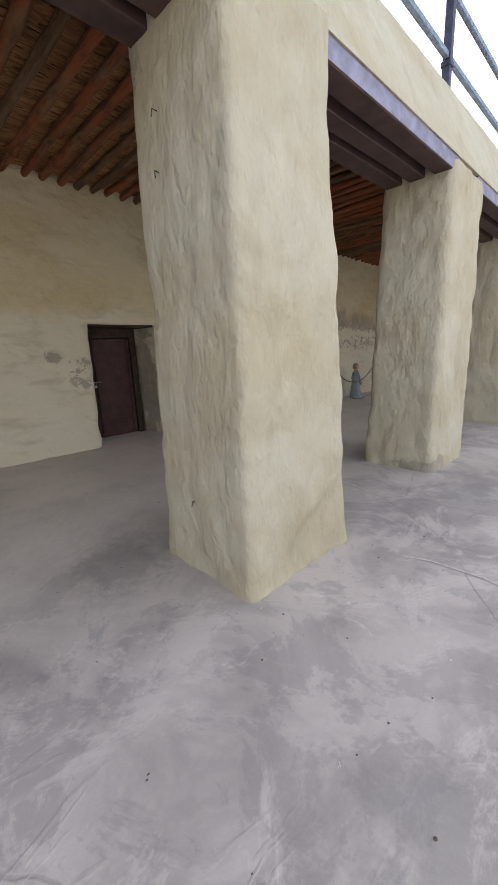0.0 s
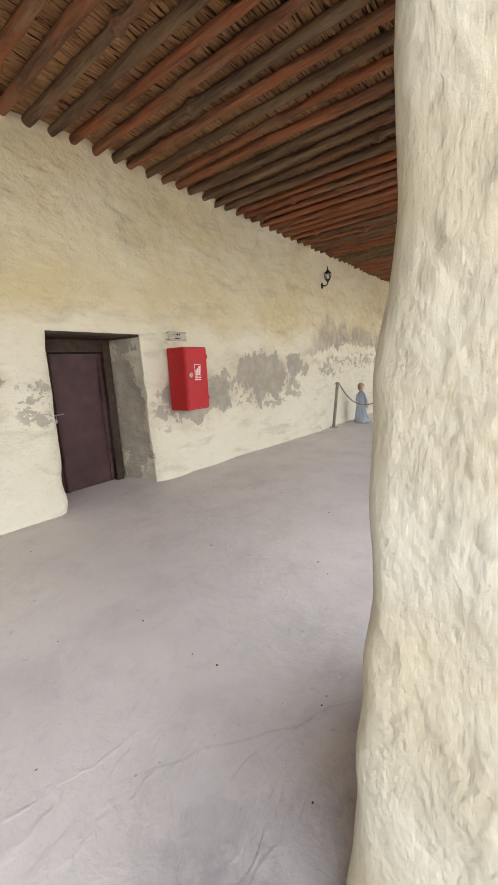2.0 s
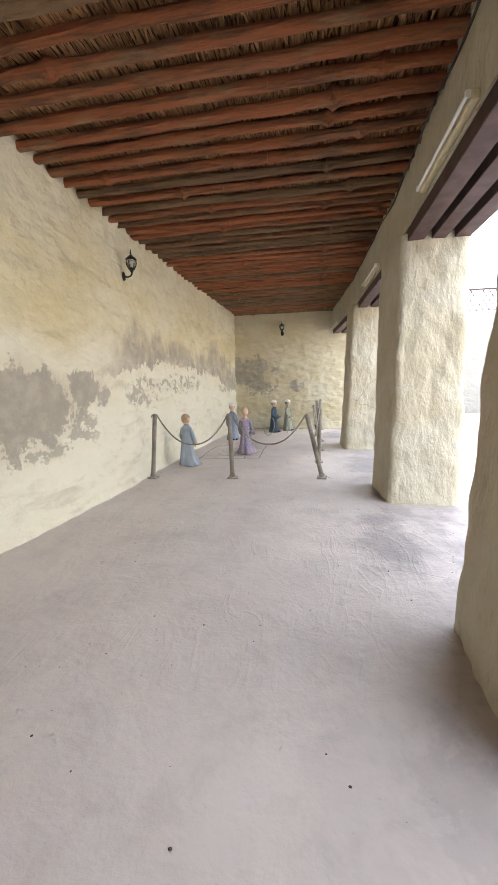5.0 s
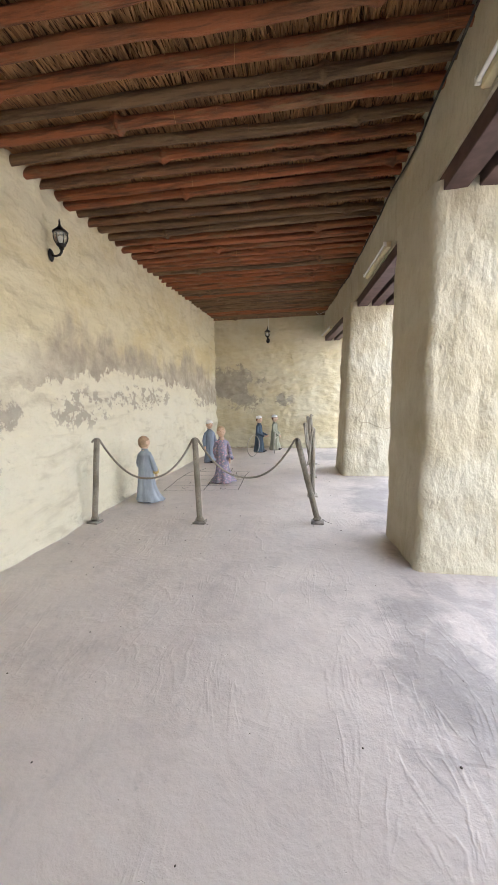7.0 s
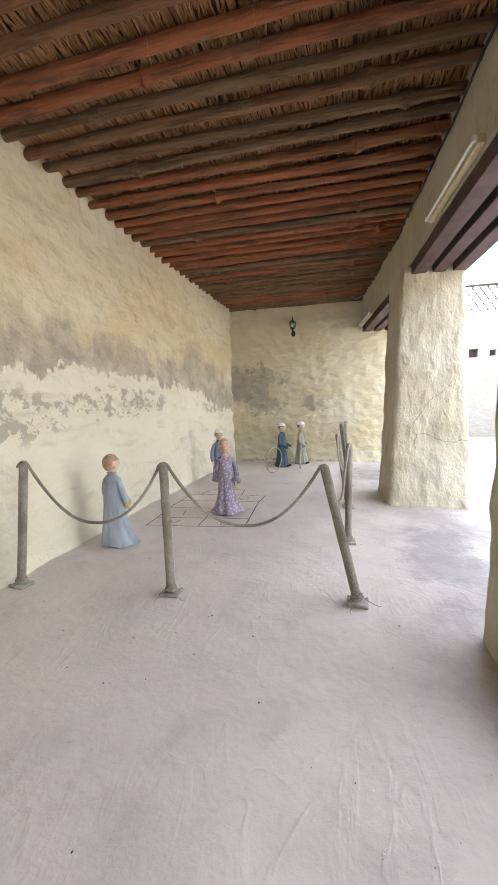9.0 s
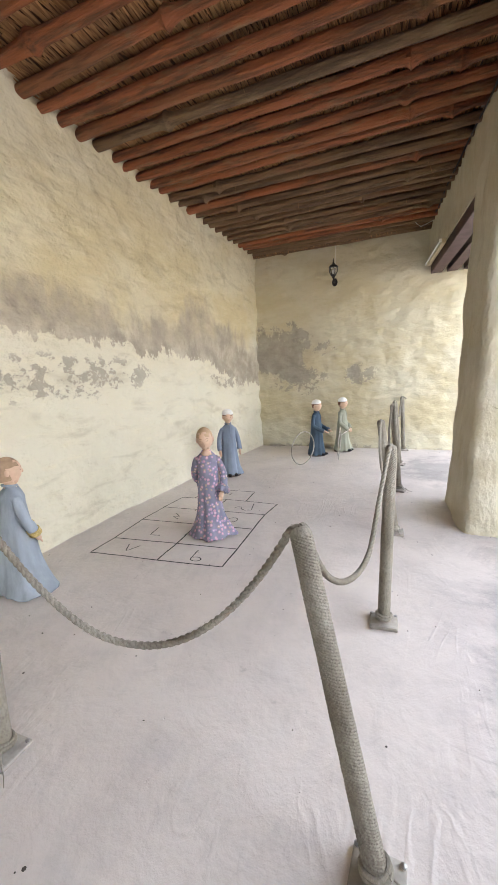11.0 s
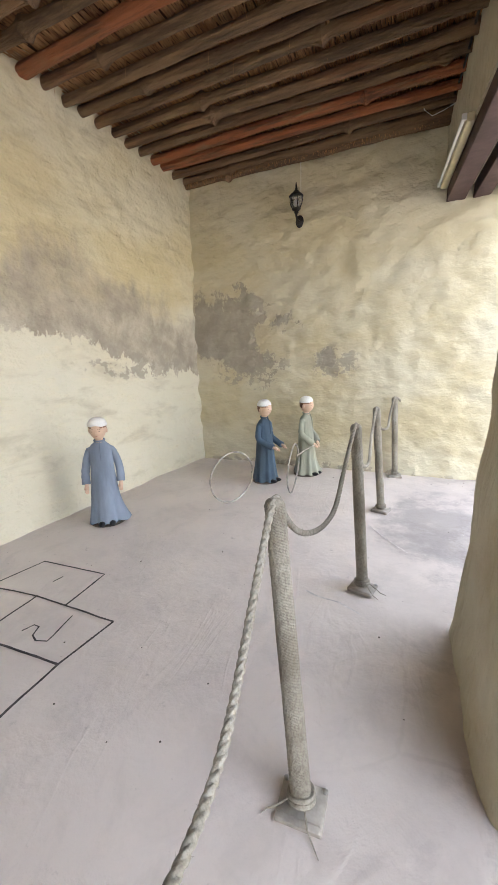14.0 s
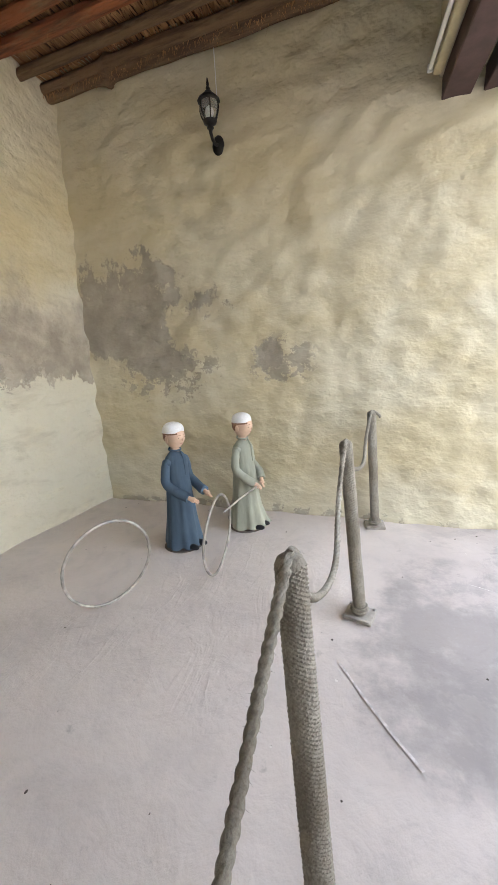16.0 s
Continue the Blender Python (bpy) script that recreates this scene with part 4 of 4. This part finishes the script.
def twisted(path, r=0.0125):
    """A three-strand laid rope along a path."""
    s = Shape(M_ROPE)
    pts = [Vector(p) for p in path]
    fine = [pts[0]]
    for a, b in zip(pts, pts[1:]):
        k = max(1, round((b - a).length / 0.005))
        fine += [a.lerp(b, u / k) for u in range(1, k + 1)]
    rows, run, side = [], 0.0, None
    for i, p in enumerate(fine):
        d = (fine[min(i + 2, len(fine) - 1)] - fine[max(i - 2, 0)]).normalized()
        run += (p - fine[i - 1]).length if i else 0
        side = (side - d * side.dot(d)).normalized() if side else Vector((1, 0, 0)).cross(d).normalized()
        up = d.cross(side)
        ring = []
        for k in range(24):
            g = math.tau * k / 24
            a = (g - run * 82 + math.pi / 3) % (math.tau / 3) - math.pi / 3
            rr = r * (0.18 + 0.43 * (math.cos(a) + math.sqrt(max(0.0, 1 - math.sin(a) ** 2)))) * (1 + 0.10 * noise.noise(Vector((run * 9, p.x, p.y))) + 0.05 * math.sin(a * 16 + run * 300))
            ring.append(p + rr * (side * math.cos(g) + up * math.sin(g)))
        rows.append(ring)
    s.grid(rows, True, True)
    hair = random.Random(len(fine))
    for _ in range(len(fine) * 2):
        row = hair.choice(rows)
        q = hair.choice(row)
        mid = sum(row, Vector()) / len(row)
        fibre(s, q, q + (q - mid) * hair.uniform(0.1, 0.35) + Vector((hair.gauss(0, 0.004), hair.gauss(0, 0.004), hair.gauss(0, 0.004))), 0.0004)
    return s


def sagging(a, b, low, skew=0.0):
    """Over the first post's top, down in a slack curve, up over the next."""
    a, b = Vector(a), Vector(b)
    d = (b - a)
    flat = Vector((d.x, d.y, 0)).normalized()
    a2, b2 = a + flat * 0.048 + Vector((0, 0, -0.03)), b - flat * 0.048 + Vector((0, 0, -0.03))
    pts = [a + Vector((0, 0, 0.012)), a + flat * 0.022 + Vector((0, 0, 0.008)), a + flat * 0.038 + Vector((0, 0, -0.008))]
    n = 26
    for i in range(n + 1):
        t = i / n
        u = t + skew * math.sin(math.pi * t)
        p = a2.lerp(b2, u)
        shape = (1 - abs(2 * t - 1) ** 2.3)
        base = a2.z + (b2.z - a2.z) * t
        p.z = base - (0.5 * (a2.z + b2.z) - low) * shape
        p += Vector((-flat.y, flat.x, 0)) * 0.012 * math.sin(t * 9)
        pts.append(p)
    pts += [b - flat * 0.038 + Vector((0, 0, -0.008)), b - flat * 0.022 + Vector((0, 0, 0.008)), b + Vector((0, 0, 0.012))]
    return pts


for i, low in enumerate((0.54, 0.53, 0.56, 0.58, 0.66, 0.60, 0.68)):
    a, b = POSTS[i][1], POSTS[i + 1][1]
    thing("barrier_rope", twisted(sagging(a, b, low)), "slack grey three-strand hemp rope hung between two posts", "rope", "barrier ropes")
for (px, py, pz), (ex, ey) in ((POSTS[0][1], (-0.05, 0.0)), (POSTS[-1][1], (0.05, 0.0))):
    tail = [(px, py, pz + 0.012), (px + ex * 0.4, py + ey * 0.4, pz + 0.01), (px + ex, py + ey, pz - 0.012), (px + ex * 1.3, py + ey, pz - 0.035)]
    thing("rope_end", twisted(tail, 0.012), "frayed cut end of the hemp rope over a post", "rope", "barrier ropes")


# ---- hopscotch lines ----
def stroke(s, pts, w=0.0125):
    pts = [Vector((x, y, 0)) for x, y in pts]
    fine = [pts[0]]
    for a, b in zip(pts, pts[1:]):
        k = max(1, round((b - a).length / 0.05))
        fine += [a.lerp(b, u / k) for u in range(1, k + 1)]
    rows = []
    for i, p in enumerate(fine):
        d = (fine[min(i + 1, len(fine) - 1)] - fine[max(i - 1, 0)]).normalized()
        q = Vector((-d.y, d.x, 0))
        off = 0.005 * noise.noise(p * 6)
        wd = w * (0.5 + 0.16 * noise.noise(p * 31))
        h = 0.0062 + 0.006 * noise.noise(Vector((p.x * 1.1, p.y * 1.1, 3)))
        rows.append([p + q * (off - wd) + Vector((0, 0, h)), p + q * (off + wd) + Vector((0, 0, h))])
    s.grid(rows)


hop = Shape(M_CHALK)
A, B, MID = (-5.50, 10.92), (-4.29, 11.02), (-4.85, 10.97)
for row in ((A, (-5.50, 11.22), (-5.54, 11.68), (-5.54, 12.07), (-5.52, 12.43)), (B, (-4.30, 11.33), (-4.33, 11.76), (-4.35, 12.14), (-4.32, 12.48)), (MID, (-4.86, 11.28), (-4.91, 11.74), (-4.93, 12.1), (-4.95, 12.48)),
            (A, MID, B), ((-5.50, 11.22), (-4.86, 11.28), (-4.30, 11.33)), ((-5.54, 11.68), (-4.33, 11.76)), ((-5.54, 12.07), (-4.35, 12.14)),
            ((-5.52, 12.43), (-4.95, 12.48), (-4.32, 12.48)), ((-5.36, 12.45), (-5.29, 12.80), (-4.73, 12.83), (-4.70, 12.48))):
    stroke(hop, row)


def arc(cx, cy, rx, ry, a0=0, a1=360, n=14):
    return [(cx + rx * math.cos(radians(a0 + (a1 - a0) * k / n)), cy + ry * math.sin(radians(a0 + (a1 - a0) * k / n))) for k in range(n + 1)]


stroke(hop, [(-5.27, 11.15), (-5.21, 11.03), (-5.15, 11.15)], 0.009)
stroke(hop, [(-4.61, 11.22), (-4.60, 11.08)] + arc(-4.555, 11.075, 0.045, 0.032, 170, 500), 0.009)
stroke(hop, [(-5.24, 11.54), (-5.21, 11.37), (-5.11, 11.385)], 0.009)
stroke(hop, [(-4.60, 11.62), (-4.52, 11.47)], 0.009)
stroke(hop, arc(-4.615, 11.92, 0.05, 0.055), 0.009)
stroke(hop, [(-5.30, 11.94), (-5.20, 11.86), (-5.27, 11.84), (-5.17, 11.79)], 0.009)
stroke(hop, [(-4.74, 12.23), (-4.72, 12.29), (-4.68, 12.29), (-4.65, 12.23), (-4.60, 12.21), (-4.54, 12.23), (-4.58, 12.43)], 0.009)
stroke(hop, [(-4.99, 12.63), (-4.98, 12.70)], 0.009)
thing("hopscotch_grid", hop, "dark hand-drawn hopscotch squares with numerals on the floor", "floor marking")

for row, w in ((((-3.15, 14.25), (-3.0, 14.05), (-2.83, 13.86)), 0.011), (((-3.40, 13.16), (-3.33, 13.13), (-3.18, 13.11), (-3.05, 13.05)), 0.014), (((-2.48, 15.05), (-2.42, 15.03), (-2.36, 15.0)), 0.006), (((-1.03, 3.16), (-0.86, 3.22), (-0.55, 3.23), (-0.42, 3.20)), 0.010)):
    marks = Shape(M_SCRAPE)
    stroke(marks, row, w)
    thing("floor_scrape", marks, "thin white scrape mark on the concrete", "floor marking", "floor scrapes")

crumbs = Shape(M_DIRT)
rng = random.Random(8)
for _ in range(650):
    x, y, r = rng.uniform(-5.9, 0.3), rng.uniform(1.0, 16.0), rng.choice((0.0015, 0.002, 0.003, 0.003, 0.004, 0.0045))
    if rng.random() < 0.25:
        x = rng.uniform(-1.4, 0.2)
    z = 0.006 * noise.noise(Vector((x * 1.1, y * 1.1, 3)))
    crumbs.ball((x, y, z + r * 0.3), (r * rng.uniform(0.8, 1.8), r * rng.uniform(0.8, 1.8), r * 0.6), 6, 4)
tagged(thing("floor_debris", crumbs, "scattered dark crumbs and grit on the floor", "debris"), kind="stuff")


# ---- hoops ----
def hoop(m, label):
    root = thing("hoop", None, label, "hoop", "rolling hoops", m=m)
    s = Shape(M_HOOP)
    s.tube([(0.262 * math.sin(g), 0.004 * math.sin(3 * g), 0.27 - 0.262 * math.cos(g)) for g in (math.tau * k / 56 for k in range(57))], 0.0085, 8)
    part("ring", s, root)
    part("weld", Shape(M_STEEL).ball((0.262, 0, 0.27), (0.012, 0.012, 0.018), 8, 6), root)


hoop(pose(-4.51, 14.36, 0, 4, 0, 63), "thin metal hoop standing upright on the floor")
hoop(pose(-4.02, 14.84, 0, 3, 0, 95), "thin metal hoop standing beside a robed statue")
stick = Shape(M_HOOP)
stick.tube([(-3.90, 15.36, 0.42), (-3.95, 15.13, 0.41), (-4.0, 14.95, 0.38)], 0.007, 7)
thing("hoop_stick", stick, "thin pale stick pushing a hoop", "stick")


# ---- statues of robed children ----
def limb(kind, side):
    """The way of a sleeve from shoulder to wrist: hanging, held out, folded before the body, behind the back."""
    sh = Vector((side * 0.088, 0.004, 0.690))
    rest = {
        "hang": ((0.118, 0.010, 0.62), (0.138, 0.012, 0.54), (0.148, -0.008, 0.46), (0.146, -0.035, 0.385)),
        "out": ((0.110, 0.005, 0.62), (0.118, -0.005, 0.53), (0.105, -0.095, 0.475), (0.085, -0.185, 0.445)),
        "front": ((0.112, 0.005, 0.62), (0.125, -0.005, 0.53), (0.110, -0.075, 0.465), (0.065, -0.12, 0.415)),
        "back": ((0.112, 0.02, 0.62), (0.120, 0.05, 0.54), (0.095, 0.085, 0.48), (0.05, 0.105, 0.44)),
        "drop": ((0.118, 0.0, 0.62), (0.136, -0.010, 0.55), (0.136, -0.045, 0.475), (0.120, -0.075, 0.415))}[kind]
    return [sh] + [Vector((side * x, y, z)) for x, y, z in rest]


def smooth_way(way, k=5):
    out = []
    for i in range(len(way) - 1):
        p0, p1, p2, p3 = way[max(i - 1, 0)], way[i], way[i + 1], way[min(i + 2, len(way) - 1)]
        for u in range(k):
            t = u / k
            out.append(0.5 * ((2 * p1) + (p2 - p0) * t + (2 * p0 - 5 * p1 + 4 * p2 - p3) * t * t + (3 * p1 - p0 - 3 * p2 + p3) * t ** 3))
    return out + [way[-1]]


def head(s, hair, cap, yaw, nod, tilt, fringe):
    """A child's head: tapered chin, cheeks, nose, painted eyes and brows, hair and a knitted cap."""
    start, h = len(s.v), Vector((0, -0.010, 0.868))

    def skull(grow, lo, hi, back=0.0, bumps=0.0):
        rows = []
        for i in range(17):
            t = math.pi * (lo + (hi - lo) * i / 16)
            sn, cz = max(math.sin(t), 0.01), -math.cos(t)
            chin = 1 - 0.20 * max(0.0, -cz) ** 1.4
            ring = []
            for k in range(30):
                g = math.tau * k / 30
                front = max(0.0, -math.sin(g))
                r = grow * (1 + bumps * noise.noise(Vector((math.cos(g) * 4, math.sin(g) * 4, cz * 2.5))))
                x = 0.073 * sn * chin * math.cos(g) * r
                y = 0.084 * sn * math.sin(g) * r * (1 - 0.12 * front * max(0.0, -cz)) + back
                z = 0.094 * cz * grow
                if fringe and hi == 1.0 and front > 0.2 and i < 4:
                    z += 0.013 * math.sin(5 * g + 1.0) * front
                ring.append((h.x + x, h.y + y, h.z + z))
            rows.append(ring)
        s.grid(rows, True, True)
    s.use(M_SKIN)
    skull(1.0, 0.0, 1.0)
    s.ball(h + Vector((0, -0.082, -0.016)), (0.0075, 0.009, 0.013), 10, 7)
    for sd in (-1, 1):
        s.use(M_SKIN).ball(h + Vector((sd * 0.073, 0.008, -0.012)), (0.008, 0.016, 0.023), 10, 7)
        s.use(M_INK).ball(h + Vector((sd * 0.029, -0.0745, -0.004)), (0.0075, 0.003, 0.0026), 8, 5)
        s.use(M_HAIR).tube([h + Vector((sd * q, -0.0825 + 0.35 * (q - 0.018), 0.015 + w)) for q, w in ((0.016, 0), (0.028, 0.003), (0.04, -0.001))], 0.0011, 5)
    s.use(M_LIP).ball(h + Vector((0, -0.0670, -0.046)), (0.0105, 0.004, 0.0035), 10, 6)
    s.use(hair)
    skull(1.045, 0.57 if fringe else 0.57, 1.0, 0.006, 0.035)
    if not cap:
        s.ball(h + Vector((0, 0.016, -0.004)), (0.0735, 0.076, 0.086), 22, 10, 0.24, 0.8)
    else:
        s.ball(h + Vector((0, 0.018, 0.004)), (0.072, 0.070, 0.07), 20, 8, 0.3, 0.8)
        s.use(M_CAP).lathe((h.x, h.y + 0.007, h.z), [(0.076, 0.032), (0.0805, 0.034), (0.081, 0.048), (0.077, 0.066), (0.066, 0.084), (0.047, 0.098), (0.022, 0.106), (0.004, 0.108)], 28)
    rot = Matrix.Rotation(radians(yaw), 3, "Z") @ Matrix.Rotation(radians(tilt), 3, "Y") @ Matrix.Rotation(radians(nod), 3, "X")
    pivot = Vector((0, 0, 0.80))
    s.v[start:] = [tuple(pivot + rot @ (Vector(p) - pivot)) for p in s.v[start:]]


def statue(m, robe, label, hair=None, cap=True, arms=("hang", "hang"), hem=(0.155, 0.135), train=(), cuff=None, ruffle=False, head_turn=(0, 0, 0), seed=0.0, stand=(0, 0), shoes=True, low_neck=False):
    s = Shape(robe)
    prof = ((0.012, 1.0), (0.03, 1.0), (0.09, 0.93), (0.2, 0.83), (0.32, 0.75), (0.44, 0.68), (0.55, 0.635), (0.63, 0.65), (0.685, 0.67), (0.712, 0.60), (0.735, 0.45), (0.755, 0.30), (0.768, 0.27))
    rows = []
    for z in steps((0.012, 0.768, 0.014)):
        f = float(np.interp(z, [p[0] for p in prof], [p[1] for p in prof]))
        fx, fy = f * hem[0], f * hem[1] * (1 if z < 0.5 else 1 - 0.22 * min(1, (z - 0.5) / 0.15))
        drop = max(0.0, 1 - z / 0.60) ** 0.8
        ring = []
        for k in range(72):
            g = math.tau * k / 72
            swing = 0.6 * noise.noise(Vector((z * 2.2, seed, 1)))
            fold = 1 + drop * (0.075 * math.sin(5 * g + seed + swing) + 0.055 * math.sin(9 * g + 2 * seed - 2 * swing) + 0.05 * abs(math.sin(7 * g + seed)) - 0.03)
            fold += 0.022 * noise.noise(Vector((4 * math.cos(g), 4 * math.sin(g), z * 9 + seed))) + 0.012 * noise.noise(Vector((9 * math.cos(g), 9 * math.sin(g), z * 22 + seed)))
            x, y = fx * fold * math.cos(g), fy * fold * math.sin(g)
            for ang, ln in train:
                near = max(0.0, math.cos(g - radians(ang))) ** 3
                pull = ln * near * max(0.0, 1 - z / 0.30) ** 2.2
                x, y = x + pull * math.cos(radians(ang)), y + pull * math.sin(radians(ang))
            ring.append((x, y, z + (0.007 * (1 + math.sin(9 * g + seed)) if z < 0.02 else 0)))
        rows.append(ring)
    s.grid(rows, True, True)
    if low_neck:
        s.use(M_SKIN).ball((0, -0.026, 0.738), (0.044, 0.034, 0.034), 14, 9)
    else:
        s.tube([(0.043 * math.cos(g), 0.041 * math.sin(g), 0.770 + 0.006 * math.sin(g)) for g in (math.tau * k / 24 for k in range(25))], 0.0085, 8)
        s.tube([(0.006, -0.046, 0.765), (0.006, -0.072, 0.71), (0.006, -0.080, 0.65), (0.006, -0.083, 0.58)], [0.006, 0.006, 0.006, 0.003], 6)
    for side, kind in ((-1, arms[0]), (1, arms[1])):
        way = smooth_way(limb(kind, side))
        count = len(way)
        radii = [0.031 + 0.0012 * math.sin(i * 1.9 + seed) + 0.003 * noise.noise(Vector((i * 0.8, seed, side))) + 0.006 * (i / count) for i in range(count)]
        s.use(robe).ball(way[0] + Vector((-side * 0.006, 0, -0.006)), (0.034, 0.042, 0.030), 14, 9)
        s.tube(way, radii, 16)
        end, d = way[-1], (way[-1] - way[-2]).normalized()
        if ruffle:
            flare = []
            across = d.orthogonal().normalized()
            other = d.cross(across)
            for i in range(6):
                t = i / 5
                flare.append([end + d * (-0.055 + 0.065 * t) + (0.036 + 0.028 * math.sin(t * 2.6)) * (1 + 0.14 * t * math.sin(9 * g)) * (across * math.cos(g) + other * math.sin(g)) for g in (math.tau * k / 36 for k in range(36))])
            s.grid(flare, True)
        if cuff:
            s.use(cuff).tube([end - d * 0.05, end - d * 0.03, end - d * 0.008], [0.043, 0.044, 0.0445], 16)
        palm = end + d * 0.034
        s.use(M_SKIN).tube([end - d * 0.03, end + d * 0.012, palm, palm + d * 0.02], [0.018, 0.016, 0.021, 0.016], 10)
        flat = d.cross(Vector((0, -1, 0.3))).normalized()
        for q in range(4):
            o = flat * (0.0075 * (q - 1.5))
            s.tube([palm + o + d * 0.012, palm + o + d * 0.034 + Vector((0, -0.004, -0.003)), palm + o * 0.9 + d * (0.046 - 0.004 * abs(q - 1.5)) + Vector((0, -0.006, -0.010))], [0.0062, 0.0056, 0.004], 7)
        s.tube([palm + flat * 0.014, palm + flat * 0.022 + d * 0.018], [0.007, 0.005], 7)
    s.use(M_SKIN).tube([(0, 0, 0.752), (0, -0.004, 0.79), (0, -0.006, 0.83)], [0.037, 0.032, 0.033], 14)
    head(s, hair or M_HAIR, cap, *head_turn, fringe=not cap)
    for sd in ((-1, 1) if shoes else ()):
        s.use(M_SHOE).ball((sd * 0.045, -hem[1] * 0.98, 0.030), (0.028, 0.055, 0.022), 14, 8)
    s.use(M_STAND).lathe((stand[0], stand[1], 0.0), [(0.150, 0.0), (0.154, 0.003), (0.150, 0.009), (0.05, 0.0105)], 28)
    thing("statue", s, label, "statue", "robed child statues", m=m)


statue(pose(-5.53, 10.34, 0, 0, 0, 165), M_ROBE_PALE, "painted child statue in a pale blue robe with brown hair", hair=M_TAN, cap=False, arms=("drop", "front"), train=((205, 0.11), (150, 0.05)), cuff=M_SASH, seed=1.0, hem=(0.165, 0.15), head_turn=(-20, -4, 6), stand=(-0.06, -0.03), shoes=False)
statue(pose(-4.66, 11.56, 0, 0, 0, 26) @ Matrix.Diagonal((1, 1, 1.04, 1)), M_FLORAL, "painted girl statue in a violet floral dress", hair=M_FAIR, cap=False, arms=("back", "drop"), ruffle=True, train=((-15, 0.10), (-95, 0.07), (175, 0.08)), seed=2.3, hem=(0.145, 0.135), head_turn=(-4, 5, -5), shoes=False, low_neck=True)
statue(pose(-5.39, 13.55, 0, 0, 0, 40), M_ROBE_BLUE, "painted boy statue in a blue-grey robe and white cap", seed=3.1, train=((10, 0.06),), head_turn=(-8, 3, 0))
statue(pose(-4.44, 15.12, 0, 0, 0, 74), M_ROBE_DEEP, "painted boy statue in a deep blue robe and white cap", arms=("out", "out"), seed=4.4, hem=(0.14, 0.145))
statue(pose(-4.06, 15.54, 0, 0, 0, 78), M_ROBE_GREEN, "painted boy statue in a pale sage robe and white cap", arms=("front", "front"), train=((-60, 0.06), (40, 0.05)), seed=5.2, hem=(0.145, 0.14))

# ---- nails in the pillars ----
for (x, y, z, ang) in ((-1.937, 2.105, 0.49, 12), (-2.0, 2.10, 2.62, 20), (-2.02, 2.10, 2.35, -8)):
    n = Shape(M_DIRT)
    n.tube([(0, 0.02, 0.012), (0, -0.008, 0.014), (0, -0.010, -0.02)], 0.0032, 6)
    thing("nail", n, "rusty bent nail driven into the pillar plaster", "nail", "nails", m=pose(x, y, z, 0, ang, 0))
